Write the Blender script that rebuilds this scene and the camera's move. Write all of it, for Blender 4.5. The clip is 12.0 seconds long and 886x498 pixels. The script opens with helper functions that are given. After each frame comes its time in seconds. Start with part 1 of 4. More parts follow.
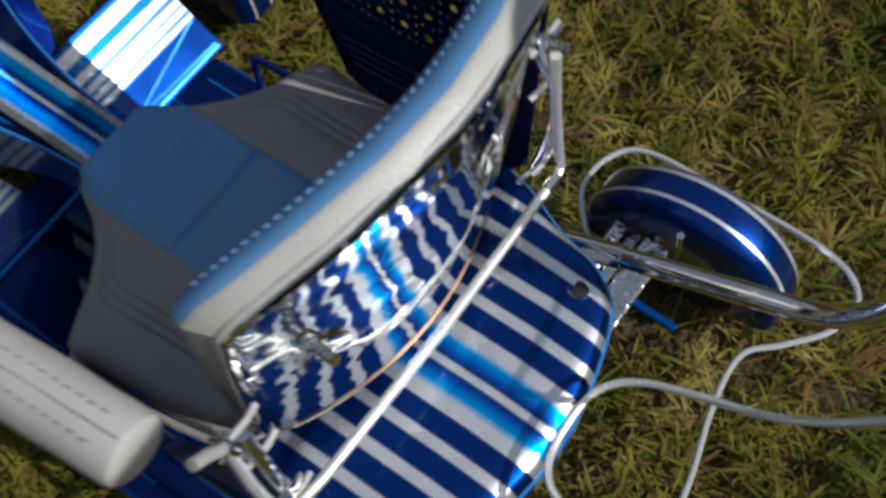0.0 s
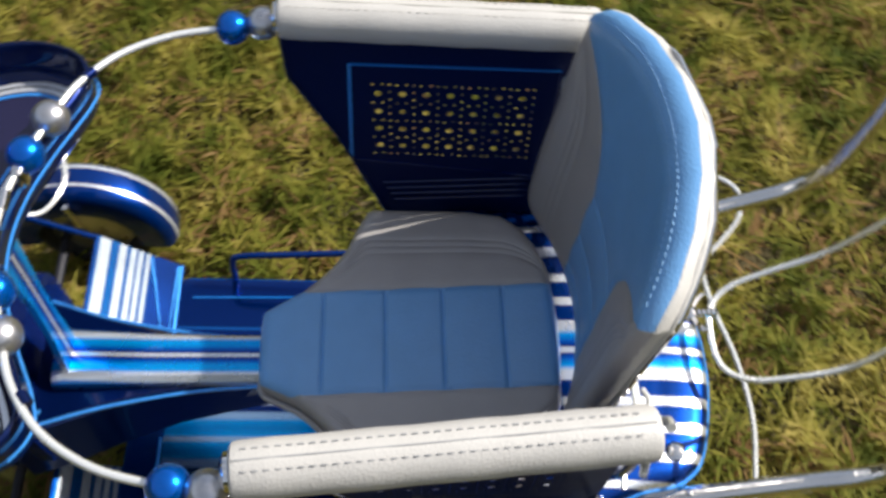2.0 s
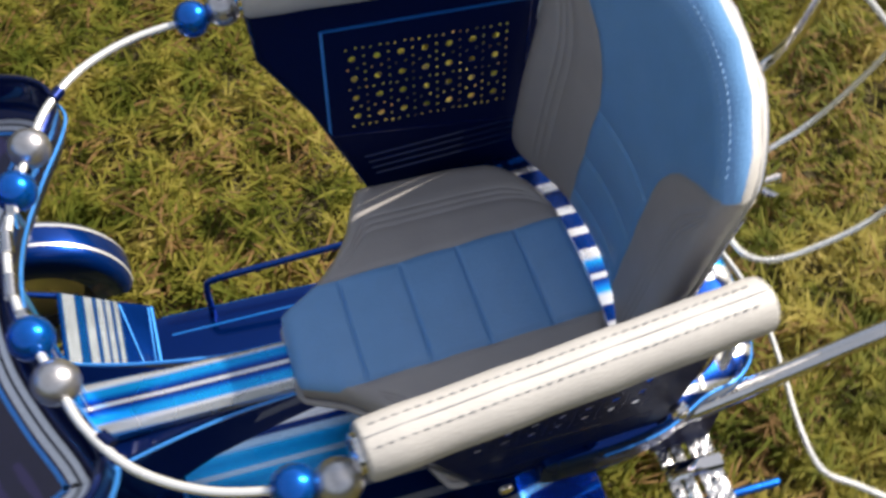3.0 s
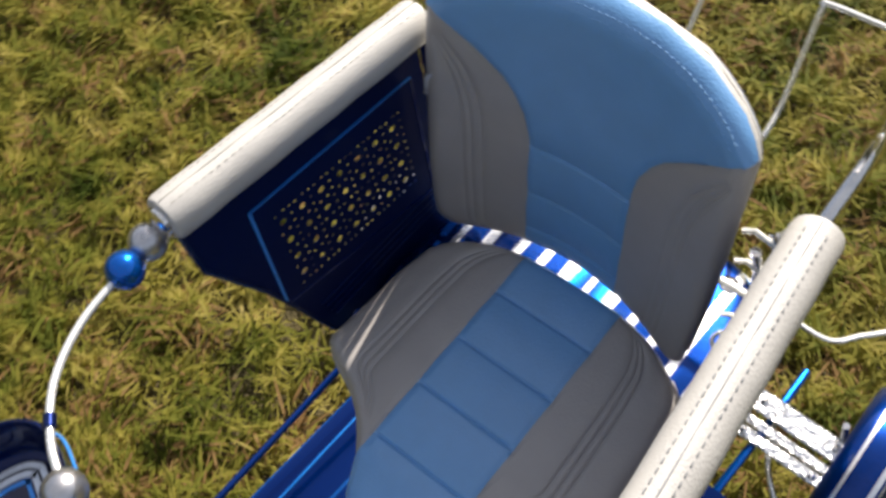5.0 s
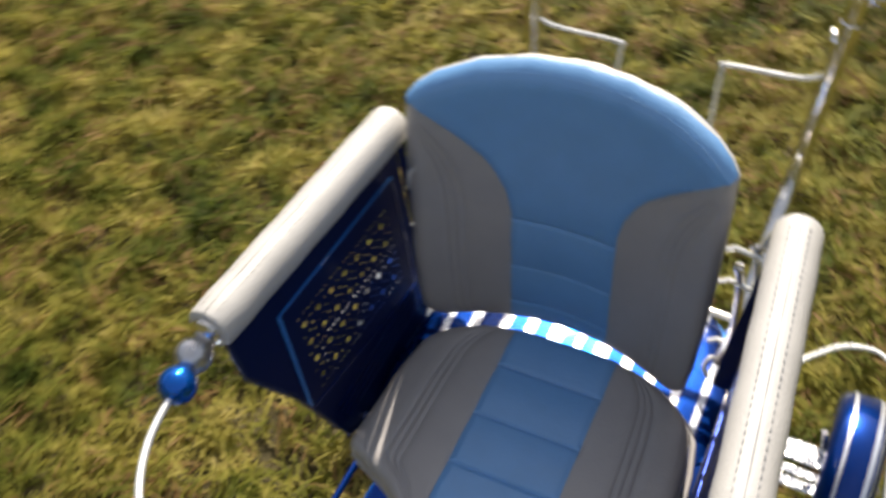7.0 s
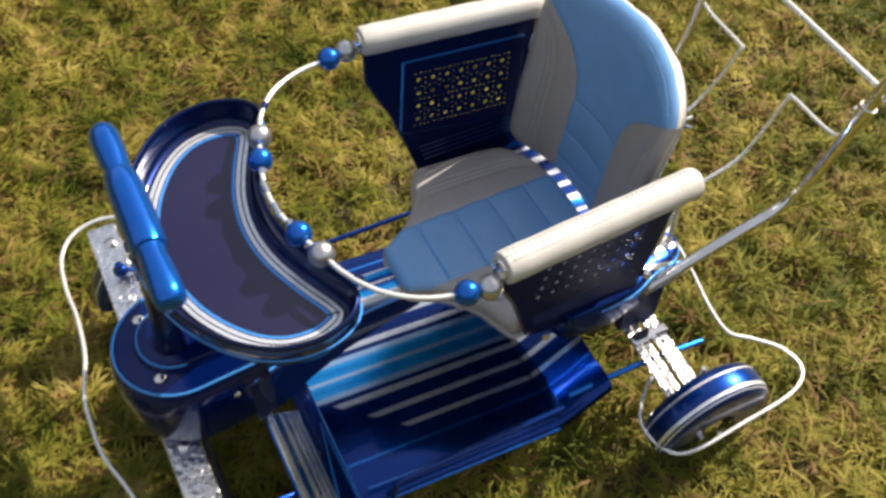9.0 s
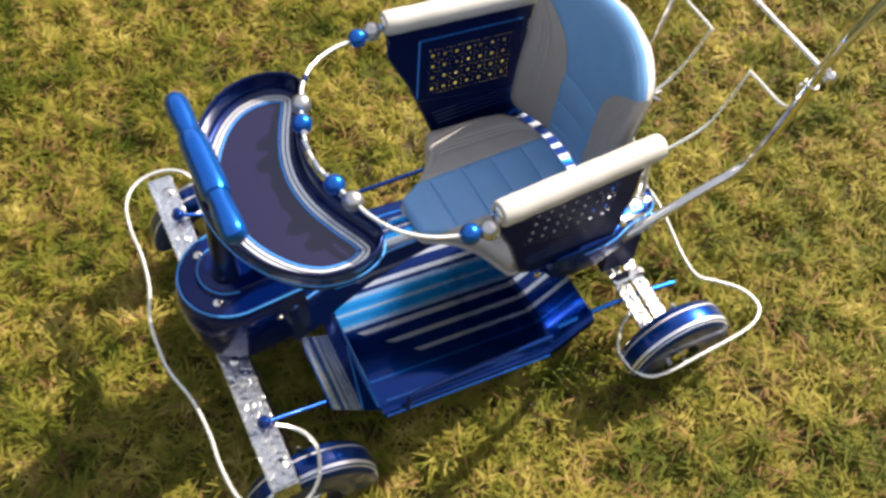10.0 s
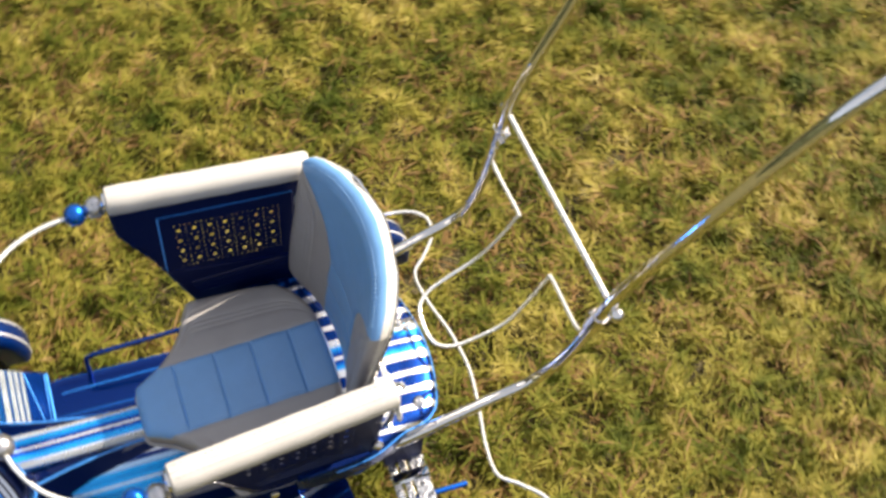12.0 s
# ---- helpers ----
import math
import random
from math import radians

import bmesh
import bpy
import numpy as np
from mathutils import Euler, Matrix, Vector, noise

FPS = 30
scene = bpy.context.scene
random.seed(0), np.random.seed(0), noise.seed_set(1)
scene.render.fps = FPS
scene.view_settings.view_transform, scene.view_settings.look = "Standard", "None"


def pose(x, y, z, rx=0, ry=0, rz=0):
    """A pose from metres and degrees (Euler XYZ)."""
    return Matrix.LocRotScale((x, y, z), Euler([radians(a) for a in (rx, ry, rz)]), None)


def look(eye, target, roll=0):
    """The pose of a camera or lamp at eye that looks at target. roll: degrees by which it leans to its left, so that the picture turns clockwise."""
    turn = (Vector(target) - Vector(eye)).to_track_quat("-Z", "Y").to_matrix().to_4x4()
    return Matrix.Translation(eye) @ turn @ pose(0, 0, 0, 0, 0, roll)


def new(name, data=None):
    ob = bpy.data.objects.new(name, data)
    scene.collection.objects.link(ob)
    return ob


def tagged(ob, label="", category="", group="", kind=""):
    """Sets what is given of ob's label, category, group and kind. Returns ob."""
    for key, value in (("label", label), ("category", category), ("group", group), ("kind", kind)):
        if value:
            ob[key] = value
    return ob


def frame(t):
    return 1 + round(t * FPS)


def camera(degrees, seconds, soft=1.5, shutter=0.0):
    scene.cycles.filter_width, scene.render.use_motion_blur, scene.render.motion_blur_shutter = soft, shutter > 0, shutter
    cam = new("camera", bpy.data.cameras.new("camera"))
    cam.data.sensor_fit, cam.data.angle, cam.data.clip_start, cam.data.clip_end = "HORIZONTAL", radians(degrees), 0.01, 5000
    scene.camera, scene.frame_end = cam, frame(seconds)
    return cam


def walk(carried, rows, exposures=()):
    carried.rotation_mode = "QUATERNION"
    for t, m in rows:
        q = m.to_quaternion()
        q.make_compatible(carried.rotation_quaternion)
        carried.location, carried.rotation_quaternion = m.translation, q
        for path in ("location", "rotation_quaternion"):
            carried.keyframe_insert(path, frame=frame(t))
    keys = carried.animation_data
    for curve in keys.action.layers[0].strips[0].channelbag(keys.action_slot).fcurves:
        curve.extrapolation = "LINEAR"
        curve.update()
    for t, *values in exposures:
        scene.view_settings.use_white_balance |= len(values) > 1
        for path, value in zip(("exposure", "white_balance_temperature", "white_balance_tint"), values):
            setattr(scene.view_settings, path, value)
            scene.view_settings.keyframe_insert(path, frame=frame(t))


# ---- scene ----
cam = camera(48.6, 12.0, soft=3.0, shutter=0.6)
PATH = [
    (0, (-0.121, -0.323, 0.654), (0.547, 0.337, -1.112), -11.0),
    (0.5, (-0.167, -0.323, 0.73), (0.569, 0.301, -1.022), -7.3),
    (1, (-0.23, -0.278, 0.775), (0.677, 0.152, -0.955), -1.3),
    (1.5, (-0.269, -0.17, 0.791), (0.76, 0.182, -0.888), -6.9),
    (2, (-0.278, -0.084, 0.79), (0.765, -0.082, -0.917), -2.4),
    (2.5, (-0.286, -0.055, 0.772), (0.766, -0.207, -0.922), -3.2),
    (3, (-0.281, 0.012, 0.754), (0.742, -0.261, -0.943), -3.4),
    (3.5, (-0.21, 0.074, 0.754), (0.721, -0.363, -0.962), -5.6),
    (3.7, (-0.194, 0.085, 0.759), (0.733, -0.446, -0.932), -6.0),
    (5.3, (-0.168, 0.099, 0.768), (0.589, -0.651, -0.924), -15.1),
    (5.5, (-0.142, 0.129, 0.758), (0.511, -0.714, -0.934), -14.4),
    (6, (-0.121, 0.168, 0.743), (0.427, -0.781, -0.931), -17.2),
    (6.5, (-0.105, 0.191, 0.747), (0.371, -0.831, -0.906), -15.1),
    (7, (-0.136, 0.198, 0.778), (0.56, -0.892, -0.747), -8.7),
    (7.5, (-0.26, 0.222, 0.832), (0.728, -0.558, -0.722), -9.4),
    (7.7, (-0.312, 0.215, 0.845), (0.686, -0.528, -0.72), -6.5),
    (9.3, (-0.503, 0.27, 0.996), (0.525, -0.305, -0.621), 3.7),
    (9.5, (-0.52, 0.282, 1.015), (0.494, -0.3, -0.608), 4.4),
    (10, (-0.58, 0.304, 1.101), (0.411, -0.223, -0.554), 2.4),
    (10.5, (-0.578, 0.299, 1.14), (0.367, -0.237, -0.539), 2.7),
    (11, (-0.521, 0.206, 1.152), (0.422, -0.403, -0.504), 5.3),
    (11.5, (-0.443, 0.063, 1.14), (0.466, -0.561, -0.528), 5.9),
    (12, (-0.423, -0.053, 1.121), (0.519, -0.531, -0.577), 6.4),
]
walk(cam, [(t, look(eye, target, roll)) for t, eye, target, roll in PATH], [(0.0, -0.62, 6000, 8), (1.0, -0.50, 6100, 8), (1.5, 0.13, 6200, 8), (2.5, 0.68, 6600, 10), (3.5, 0.71, 6700, 11), (5.5, 0.68, 6700, 10), (7.5, 0.68, 6900, 10), (9.5, 1.08, 7100, 10), (10.5, 1.38, 7200, 11), (11.5, 1.23, 7200, 11), (12.0, 1.23, 7200, 11)])

# ---- light ----
SUN = Vector((0.32, -1.33, 1.0)).normalized()
world = bpy.data.worlds.new("sky")
scene.world = world
world.use_nodes = True
wn = world.node_tree.nodes
sky = wn.new("ShaderNodeTexSky")
sky.sky_type, sky.sun_disc = "NISHITA", False
sky.ozone_density, sky.dust_density = 1.4, 2.0
sky.sun_elevation = math.asin(SUN.z)
sky.sun_rotation = math.atan2(SUN.x, SUN.y)
wn["Background"].inputs["Strength"].default_value = 0.088
high_cloud = wn.new("ShaderNodeTexNoise")
high_cloud.inputs["Scale"].default_value, high_cloud.inputs["Detail"].default_value = 2.2, 6.0
cover = wn.new("ShaderNodeMapRange")
cover.inputs["From Min"].default_value, cover.inputs["From Max"].default_value = 0.35, 0.7
cover.inputs["To Min"].default_value, cover.inputs["To Max"].default_value = 0.14, 0.52
veil = wn.new("ShaderNodeMix")
veil.data_type = "RGBA"
veil.inputs[7].default_value = (7.0, 7.1, 7.3, 1)
wl = world.node_tree.links
wl.new(wn.new("ShaderNodeTexCoord").outputs["Generated"], high_cloud.inputs["Vector"])
wl.new(high_cloud.outputs["Fac"], cover.inputs["Value"])
wl.new(cover.outputs["Result"], veil.inputs[0])
wl.new(sky.outputs["Color"], veil.inputs[6])
wl.new(veil.outputs[2], wn["Background"].inputs["Color"])
sun = new("sun", bpy.data.lights.new("sun", "SUN"))
sun.data.energy, sun.data.angle, sun.data.color = 5.0, radians(0.53), (1.0, 0.94, 0.85)
sun.matrix_world = look(SUN * 5, (0, 0, 0))


# ---- materials ----
def material(name):
    m = bpy.data.materials.new(name)
    m.use_nodes = True
    nt = m.node_tree
    return m, nt, nt.nodes["Principled BSDF"]


def node(nt, kind, **values):
    n = nt.nodes.new(kind)
    for key, v in values.items():
        if key in ("scale", "detail", "roughness"):
            n.inputs[key.capitalize()].default_value = v
    return n


def coords(nt):
    return nt.nodes.new("ShaderNodeTexCoord").outputs["Object"]


def noise_out(nt, scale, detail=3.0, rough=0.55):
    n = node(nt, "ShaderNodeTexNoise", scale=scale, detail=detail, roughness=rough)
    nt.links.new(coords(nt), n.inputs["Vector"])
    return n.outputs["Fac"]


def ramp_out(nt, fac, stops, constant=False):
    r = nt.nodes.new("ShaderNodeValToRGB")
    r.color_ramp.interpolation = "CONSTANT" if constant else "LINEAR"
    e = r.color_ramp.elements
    for k, (at, c) in enumerate(stops):
        el = e[k] if k < 2 else e.new(at)
        el.position, el.color = at, (*c, 1)
    nt.links.new(fac, r.inputs["Fac"])
    return r.outputs["Color"]


def scale_out(nt, value, low, high):
    m = nt.nodes.new("ShaderNodeMapRange")
    nt.links.new(value, m.inputs["Value"])
    m.inputs["To Min"].default_value, m.inputs["To Max"].default_value = low, high
    return m.outputs["Result"]


def bump(nt, bsdf, height, strength, distance):
    b = nt.nodes.new("ShaderNodeBump")
    b.inputs["Strength"].default_value, b.inputs["Distance"].default_value = strength, distance
    nt.links.new(height, b.inputs["Height"])
    nt.links.new(b.outputs["Normal"], bsdf.inputs["Normal"])


def mix_out(nt, fac, a, b, mode="MIX"):
    m = nt.nodes.new("ShaderNodeMix")
    m.data_type, m.blend_type = "RGBA", mode
    for value, socket in ((fac, m.inputs[0]), (a, m.inputs[6]), (b, m.inputs[7])):
        if isinstance(value, bpy.types.NodeSocket):
            nt.links.new(value, socket)
        else:
            socket.default_value = value if isinstance(value, float) else (*value, 1)
    return m.outputs[2]


NAVY, BLUE, SKYBLUE, SILVER = (0.0005, 0.007, 0.055), (0.0002, 0.027, 0.18), (0.004, 0.38, 0.9), (0.74, 0.76, 0.8)


def finish(nt, p, metallic=0.35, rough=0.3, coat=1.0, ior=1.36, haze=0.03):
    """A clear coat over metal-flake paint, with faint dust."""
    p.inputs["Metallic"].default_value = metallic
    p.inputs["Coat Weight"].default_value = coat
    p.inputs["Coat Roughness"].default_value = haze
    p.inputs["Coat IOR"].default_value = ior
    p.inputs["Specular IOR Level"].default_value = 0.1
    nt.links.new(scale_out(nt, noise_out(nt, 35.0), rough - 0.06, rough + 0.1), p.inputs["Roughness"])
    flake = node(nt, "ShaderNodeTexVoronoi", scale=1600.0)
    nt.links.new(coords(nt), flake.inputs["Vector"])
    bump(nt, p, flake.outputs["Distance"], 0.06, 0.0004)


def paint(name, colour, metallic=0.75, rough=0.3, coat=1.0, ior=1.36, haze=0.03):
    m, nt, p = material(name)
    lighter = tuple(min(1.0, c * 1.35) for c in colour)
    nt.links.new(mix_out(nt, noise_out(nt, 420.0, 1.0), colour, lighter), p.inputs["Base Color"])
    finish(nt, p, metallic, rough, coat, ior, haze)
    return m


def striped(name, axis, span, stops, mirror=True, metallic=0.75, rough=0.26):
    """Paint whose colour goes in bands along one axis of the thing; stops in metres."""
    m, nt, p = material(name)
    sep = nt.nodes.new("ShaderNodeSeparateXYZ")
    nt.links.new(coords(nt), sep.inputs["Vector"])
    value = sep.outputs[axis]
    if mirror:
        a = nt.nodes.new("ShaderNodeMath")
        a.operation = "ABSOLUTE"
        nt.links.new(value, a.inputs[0])
        value = a.outputs[0]
    r = nt.nodes.new("ShaderNodeMapRange")
    nt.links.new(value, r.inputs["Value"])
    r.inputs["From Min"].default_value, r.inputs["From Max"].default_value = span
    colour = ramp_out(nt, r.outputs["Result"], [((s - span[0]) / (span[1] - span[0]), c) for s, c in stops])
    nt.links.new(colour, p.inputs["Base Color"])
    finish(nt, p, metallic, rough, ior=1.24)
    return m


def staggered(m, base):
    """The outer lines begin further from the toe board, one after another."""
    nt = m.node_tree
    p = nt.nodes["Principled BSDF"]
    was = p.inputs["Base Color"].links[0].from_socket
    sep = nt.nodes.new("ShaderNodeSeparateXYZ")
    nt.links.new(coords(nt), sep.inputs["Vector"])
    across = nt.nodes.new("ShaderNodeMath")
    across.operation = "ABSOLUTE"
    nt.links.new(sep.outputs[0], across.inputs[0])
    start = nt.nodes.new("ShaderNodeMath")
    start.operation = "MULTIPLY_ADD"
    nt.links.new(across.outputs[0], start.inputs[0])
    start.inputs[1].default_value, start.inputs[2].default_value = -1.23, 0.158
    late = nt.nodes.new("ShaderNodeMath")
    late.operation = "GREATER_THAN"
    nt.links.new(sep.outputs[1], late.inputs[0])
    nt.links.new(start.outputs[0], late.inputs[1])
    outer = nt.nodes.new("ShaderNodeMath")
    outer.operation = "GREATER_THAN"
    nt.links.new(across.outputs[0], outer.inputs[0])
    outer.inputs[1].default_value = 0.025
    inner = nt.nodes.new("ShaderNodeMath")
    inner.operation = "LESS_THAN"
    nt.links.new(across.outputs[0], inner.inputs[0])
    inner.inputs[1].default_value = 0.088
    span = nt.nodes.new("ShaderNodeMath")
    span.operation = "MULTIPLY"
    nt.links.new(outer.outputs[0], span.inputs[0])
    nt.links.new(inner.outputs[0], span.inputs[1])
    both = nt.nodes.new("ShaderNodeMath")
    both.operation = "MULTIPLY"
    nt.links.new(late.outputs[0], both.inputs[0])
    nt.links.new(span.outputs[0], both.inputs[1])
    nt.links.new(mix_out(nt, both.outputs[0], was, base), p.inputs["Base Color"])
    return m


def bands(base, lines, soft=0.0004):
    """Stops for sharp lines (from, to, colour) on a base colour."""
    out = [(0.0, base)]
    for a, b, c in lines:
        out += [(a - soft, base), (a + soft, c), (b - soft, c), (b + soft, base)]
    return out


def leather(name, colour, rough=0.5):
    m, nt, p = material(name)
    dark = tuple(c * 0.82 for c in colour)
    nt.links.new(mix_out(nt, noise_out(nt, 45.0, 4.0), dark, colour), p.inputs["Base Color"])
    nt.links.new(scale_out(nt, noise_out(nt, 60.0), rough - 0.08, rough + 0.1), p.inputs["Roughness"])
    p.inputs["Specular IOR Level"].default_value = 0.85
    v = node(nt, "ShaderNodeTexVoronoi", scale=750.0)
    nt.links.new(coords(nt), v.inputs["Vector"])
    add = nt.nodes.new("ShaderNodeMath")
    nt.links.new(v.outputs["Distance"], add.inputs[0])
    nt.links.new(noise_out(nt, 90.0, 2.0), add.inputs[1])
    bump(nt, p, add.outputs[0], 0.25, 0.0006)
    return m


def metal(name, colour, rough, wave=0.0, wave_scale=40.0):
    m, nt, p = material(name)
    p.inputs["Base Color"].default_value = (*colour, 1)
    p.inputs["Metallic"].default_value = 1.0
    nt.links.new(scale_out(nt, noise_out(nt, 70.0, 4.0), rough * 0.6, rough * 1.6 + 0.02), p.inputs["Roughness"])
    if wave:
        bump(nt, p, noise_out(nt, wave_scale, 2.0), 0.8, wave)
    return m


def simple(name, colour, rough=0.6, spec=0.4):
    m, nt, p = material(name)
    dark = tuple(c * 0.7 for c in colour)
    nt.links.new(mix_out(nt, noise_out(nt, 120.0), dark, colour), p.inputs["Base Color"])
    p.inputs["Roughness"].default_value, p.inputs["Specular IOR Level"].default_value = rough, spec
    bump(nt, p, noise_out(nt, 400.0), 0.1, 0.0004)
    return m


M_NAVY = paint("navy_paint", NAVY, 0.6)
M_BLUE = paint("blue_flake_paint", BLUE)
M_BRIGHT = paint("bright_blue_enamel", (0.0003, 0.095, 0.43), 0.75, 0.22)
M_LINE = paint("light_blue_line_paint", (0.05, 0.27, 0.72), 0.45, 0.35)
# darker version of the light blue line; on the panels it paints in shade
M_DIM = paint("dimmed_line_paint", (0.012, 0.15, 0.5), 0.6, 0.35)
M_WHITE = paint("silver_line_paint", (0.66, 0.68, 0.72), 0.65, 0.32)
M_TRAY = paint("tray_purple_navy_paint", (0.009, 0.006, 0.036), 0.3, 0.35, 1.0, 1.62, 0.05)
M_PANEL = paint("satin_navy_paint", (0.0004, 0.005, 0.045), 0.2, 0.45, 0.06)
M_HOOD = paint("deep_blue_flake_paint", (0.0002, 0.009, 0.09), 0.5, 0.22)
LINES = [(0.0335, 0.0395, SILVER), (0.0515, 0.058, SILVER), (0.071, 0.077, SILVER), (0.0895, 0.094, SILVER)]
GRADE = [(0.0, SILVER), (0.0016, SILVER), (0.0026, BLUE), (0.006, (0.008, 0.1, 0.52)), (0.0115, SKYBLUE), (0.015, SILVER), (0.0212, SILVER), (0.0222, BLUE)]
M_DECK = striped("striped_deck_paint", 0, (0.0, 0.15), GRADE + bands(BLUE, LINES)[1:], metallic=0.82)
CYAN = (0.006, 0.43, 0.95)
ICE = (0.45, 0.66, 0.9)
M_FLOOR = staggered(striped("striped_floor_paint", 0, (0.0, 0.15), [(0.0, ICE), (0.0016, ICE), (0.0026, CYAN), (0.009, (0.004, 0.3, 0.78)), (0.0145, CYAN), (0.018, ICE), (0.0215, ICE), (0.0235, BLUE)] + bands(BLUE, [(0.028, 0.035, SILVER), (0.0505, 0.0565, SILVER), (0.0725, 0.0778, SILVER), (0.0945, 0.0966, (0.012, 0.16, 0.55))])[1:], metallic=0.9, rough=0.16), BLUE)
M_SPINE = striped("striped_neck_paint", 0, (0.0, 0.03), [(0.0, SILVER), (0.0009, SILVER), (0.0018, BLUE), (0.004, (0.004, 0.09, 0.5)), (0.007, SKYBLUE), (0.0105, SKYBLUE), (0.0125, SILVER), (0.0165, SILVER), (0.018, (0.02, 0.2, 0.6)), (0.03, BLUE)], metallic=0.75)
PALE_LINE = (0.004, 0.085, 0.3)
TOE_SILVER = (0.5, 0.55, 0.6)
M_TOE = striped("striped_toe_board_paint", 1, (0.13, 0.21), bands(BLUE, [(0.131, 0.1325, SKYBLUE)])[1:] + [(0.158, BLUE), (0.1586, PALE_LINE)] + bands(PALE_LINE, [(0.1595, 0.162, TOE_SILVER), (0.164, 0.167, TOE_SILVER), (0.1685, 0.172, TOE_SILVER), (0.1745, 0.179, TOE_SILVER), (0.1845, 0.191, TOE_SILVER)])[1:] + [(0.1922, PALE_LINE), (0.193, BLUE)], mirror=False, metallic=0.8, rough=0.19)
M_BEIGE = leather("off_white_leather", (0.54, 0.52, 0.495))
M_GREY = leather("grey_leather", (0.39, 0.363, 0.352), 0.4)
M_PALE = leather("pale_blue_leather", (0.158, 0.385, 0.73), 0.37)
M_THREAD = simple("grey_thread", (0.36, 0.36, 0.37), 0.8)
M_HEM = simple("pale_grey_thread", (0.5, 0.48, 0.44), 0.8)
M_THREAD_BLUE = simple("pale_blue_thread", (0.23, 0.41, 0.65), 0.8)
M_CHROME = metal("chrome", (0.8, 0.77, 0.74), 0.025)
M_WIRE = metal("chrome_wire", (0.86, 0.86, 0.84), 0.22)
M_WIRE.node_tree.nodes["Principled BSDF"].inputs["Metallic"].default_value = 0.6
M_TREAD = metal("patterned_chrome", (0.78, 0.78, 0.8), 0.24, 0.003, 140.0)
M_PLATE = metal("wavy_chrome_plate", (0.85, 0.87, 0.88), 0.05, 0.003, 22.0)
M_COPPER = metal("copper_edge", (0.42, 0.27, 0.17), 0.3)
M_PEARL = paint("silver_pearl", (0.46, 0.45, 0.46), 0.92, 0.28)
M_RUBBER = simple("black_rubber", (0.02, 0.02, 0.022), 0.75)
M_DARK = simple("black_iron", (0.02, 0.02, 0.03), 0.5)


def lawn(name, stops, patch):
    m, nt, p = material(name)
    geo = nt.nodes.new("ShaderNodeNewGeometry")
    patches = scale_out(nt, noise_out(nt, 9.0, 5.0, 0.65), -patch * 0.75, patch * 0.95)
    add = nt.nodes.new("ShaderNodeMath")
    add.operation = "MULTIPLY_ADD"
    nt.links.new(geo.outputs["Random Per Island"], add.inputs[0])
    add.inputs[1].default_value = 0.07
    clumps = nt.nodes.new("ShaderNodeMath")
    nt.links.new(patches, clumps.inputs[0])
    nt.links.new(scale_out(nt, noise_out(nt, 30.0, 3.0), -0.36, 0.9), clumps.inputs[1])
    nt.links.new(clumps.outputs[0], add.inputs[2])
    colour = ramp_out(nt, add.outputs[0], stops)
    nt.links.new(colour, p.inputs["Base Color"])
    p.inputs["Roughness"].default_value, p.inputs["Specular IOR Level"].default_value = 0.65, 0.15
    # blades stand in tufts, so each takes light much like the tuft it belongs to
    lift = nt.nodes.new("ShaderNodeVectorMath")
    lift.operation = "MULTIPLY_ADD"
    nt.links.new(geo.outputs["Normal"], lift.inputs[0])
    lift.inputs[1].default_value, lift.inputs[2].default_value = (0.18, 0.18, 0.18), (0.0, 0.0, 0.84)
    unit = nt.nodes.new("ShaderNodeVectorMath")
    unit.operation = "NORMALIZE"
    nt.links.new(lift.outputs[0], unit.inputs[0])
    nt.links.new(unit.outputs[0], p.inputs["Normal"])
    tr = nt.nodes.new("ShaderNodeBsdfTranslucent")
    nt.links.new(colour, tr.inputs["Color"])
    mixer = nt.nodes.new("ShaderNodeMixShader")
    mixer.inputs[0].default_value = 0.48
    nt.links.new(p.outputs[0], mixer.inputs[1])
    nt.links.new(tr.outputs[0], mixer.inputs[2])
    nt.links.new(mixer.outputs[0], nt.nodes["Material Output"].inputs["Surface"])
    return m


M_GRASS = lawn("lawn_grass", [(0.0, (0.07, 0.1, 0.012)), (0.25, (0.172, 0.187, 0.027)), (0.5, (0.33, 0.295, 0.056)), (0.75, (0.52, 0.43, 0.125)), (1.0, (0.68, 0.56, 0.26))], 1.0)
M_STRAW = lawn("dry_grass", [(0.0, (0.15, 0.085, 0.032)), (0.4, (0.34, 0.21, 0.085)), (0.7, (0.5, 0.36, 0.16)), (1.0, (0.68, 0.55, 0.3))], 0.3)
m, nt, p = material("soil_and_thatch")
far = nt.nodes.new("ShaderNodeVectorMath")
far.operation = "LENGTH"
nt.links.new(coords(nt), far.inputs[0])
reach = nt.nodes.new("ShaderNodeMapRange")
nt.links.new(far.outputs["Value"], reach.inputs["Value"])
reach.inputs["From Min"].default_value, reach.inputs["From Max"].default_value = 0.85, 1.5
turf = ramp_out(nt, noise_out(nt, 14.0, 10.0, 0.72), [(0.32, (0.025, 0.03, 0.007)), (0.48, (0.085, 0.082, 0.018)), (0.58, (0.145, 0.118, 0.032)), (0.7, (0.24, 0.18, 0.066))])
earth = ramp_out(nt, noise_out(nt, 60.0, 6.0, 0.7), [(0.3, (0.03, 0.024, 0.008)), (0.5, (0.07, 0.055, 0.02)), (0.7, (0.15, 0.115, 0.05))])
nt.links.new(mix_out(nt, reach.outputs["Result"], earth, turf), p.inputs["Base Color"])
p.inputs["Roughness"].default_value = 0.95
bump(nt, p, noise_out(nt, 160.0, 6.0), 0.9, 0.01)
M_SOIL = m
# foliage colour for the added ring that holds back low sky light
m, nt, p = material("blocker_foliage")
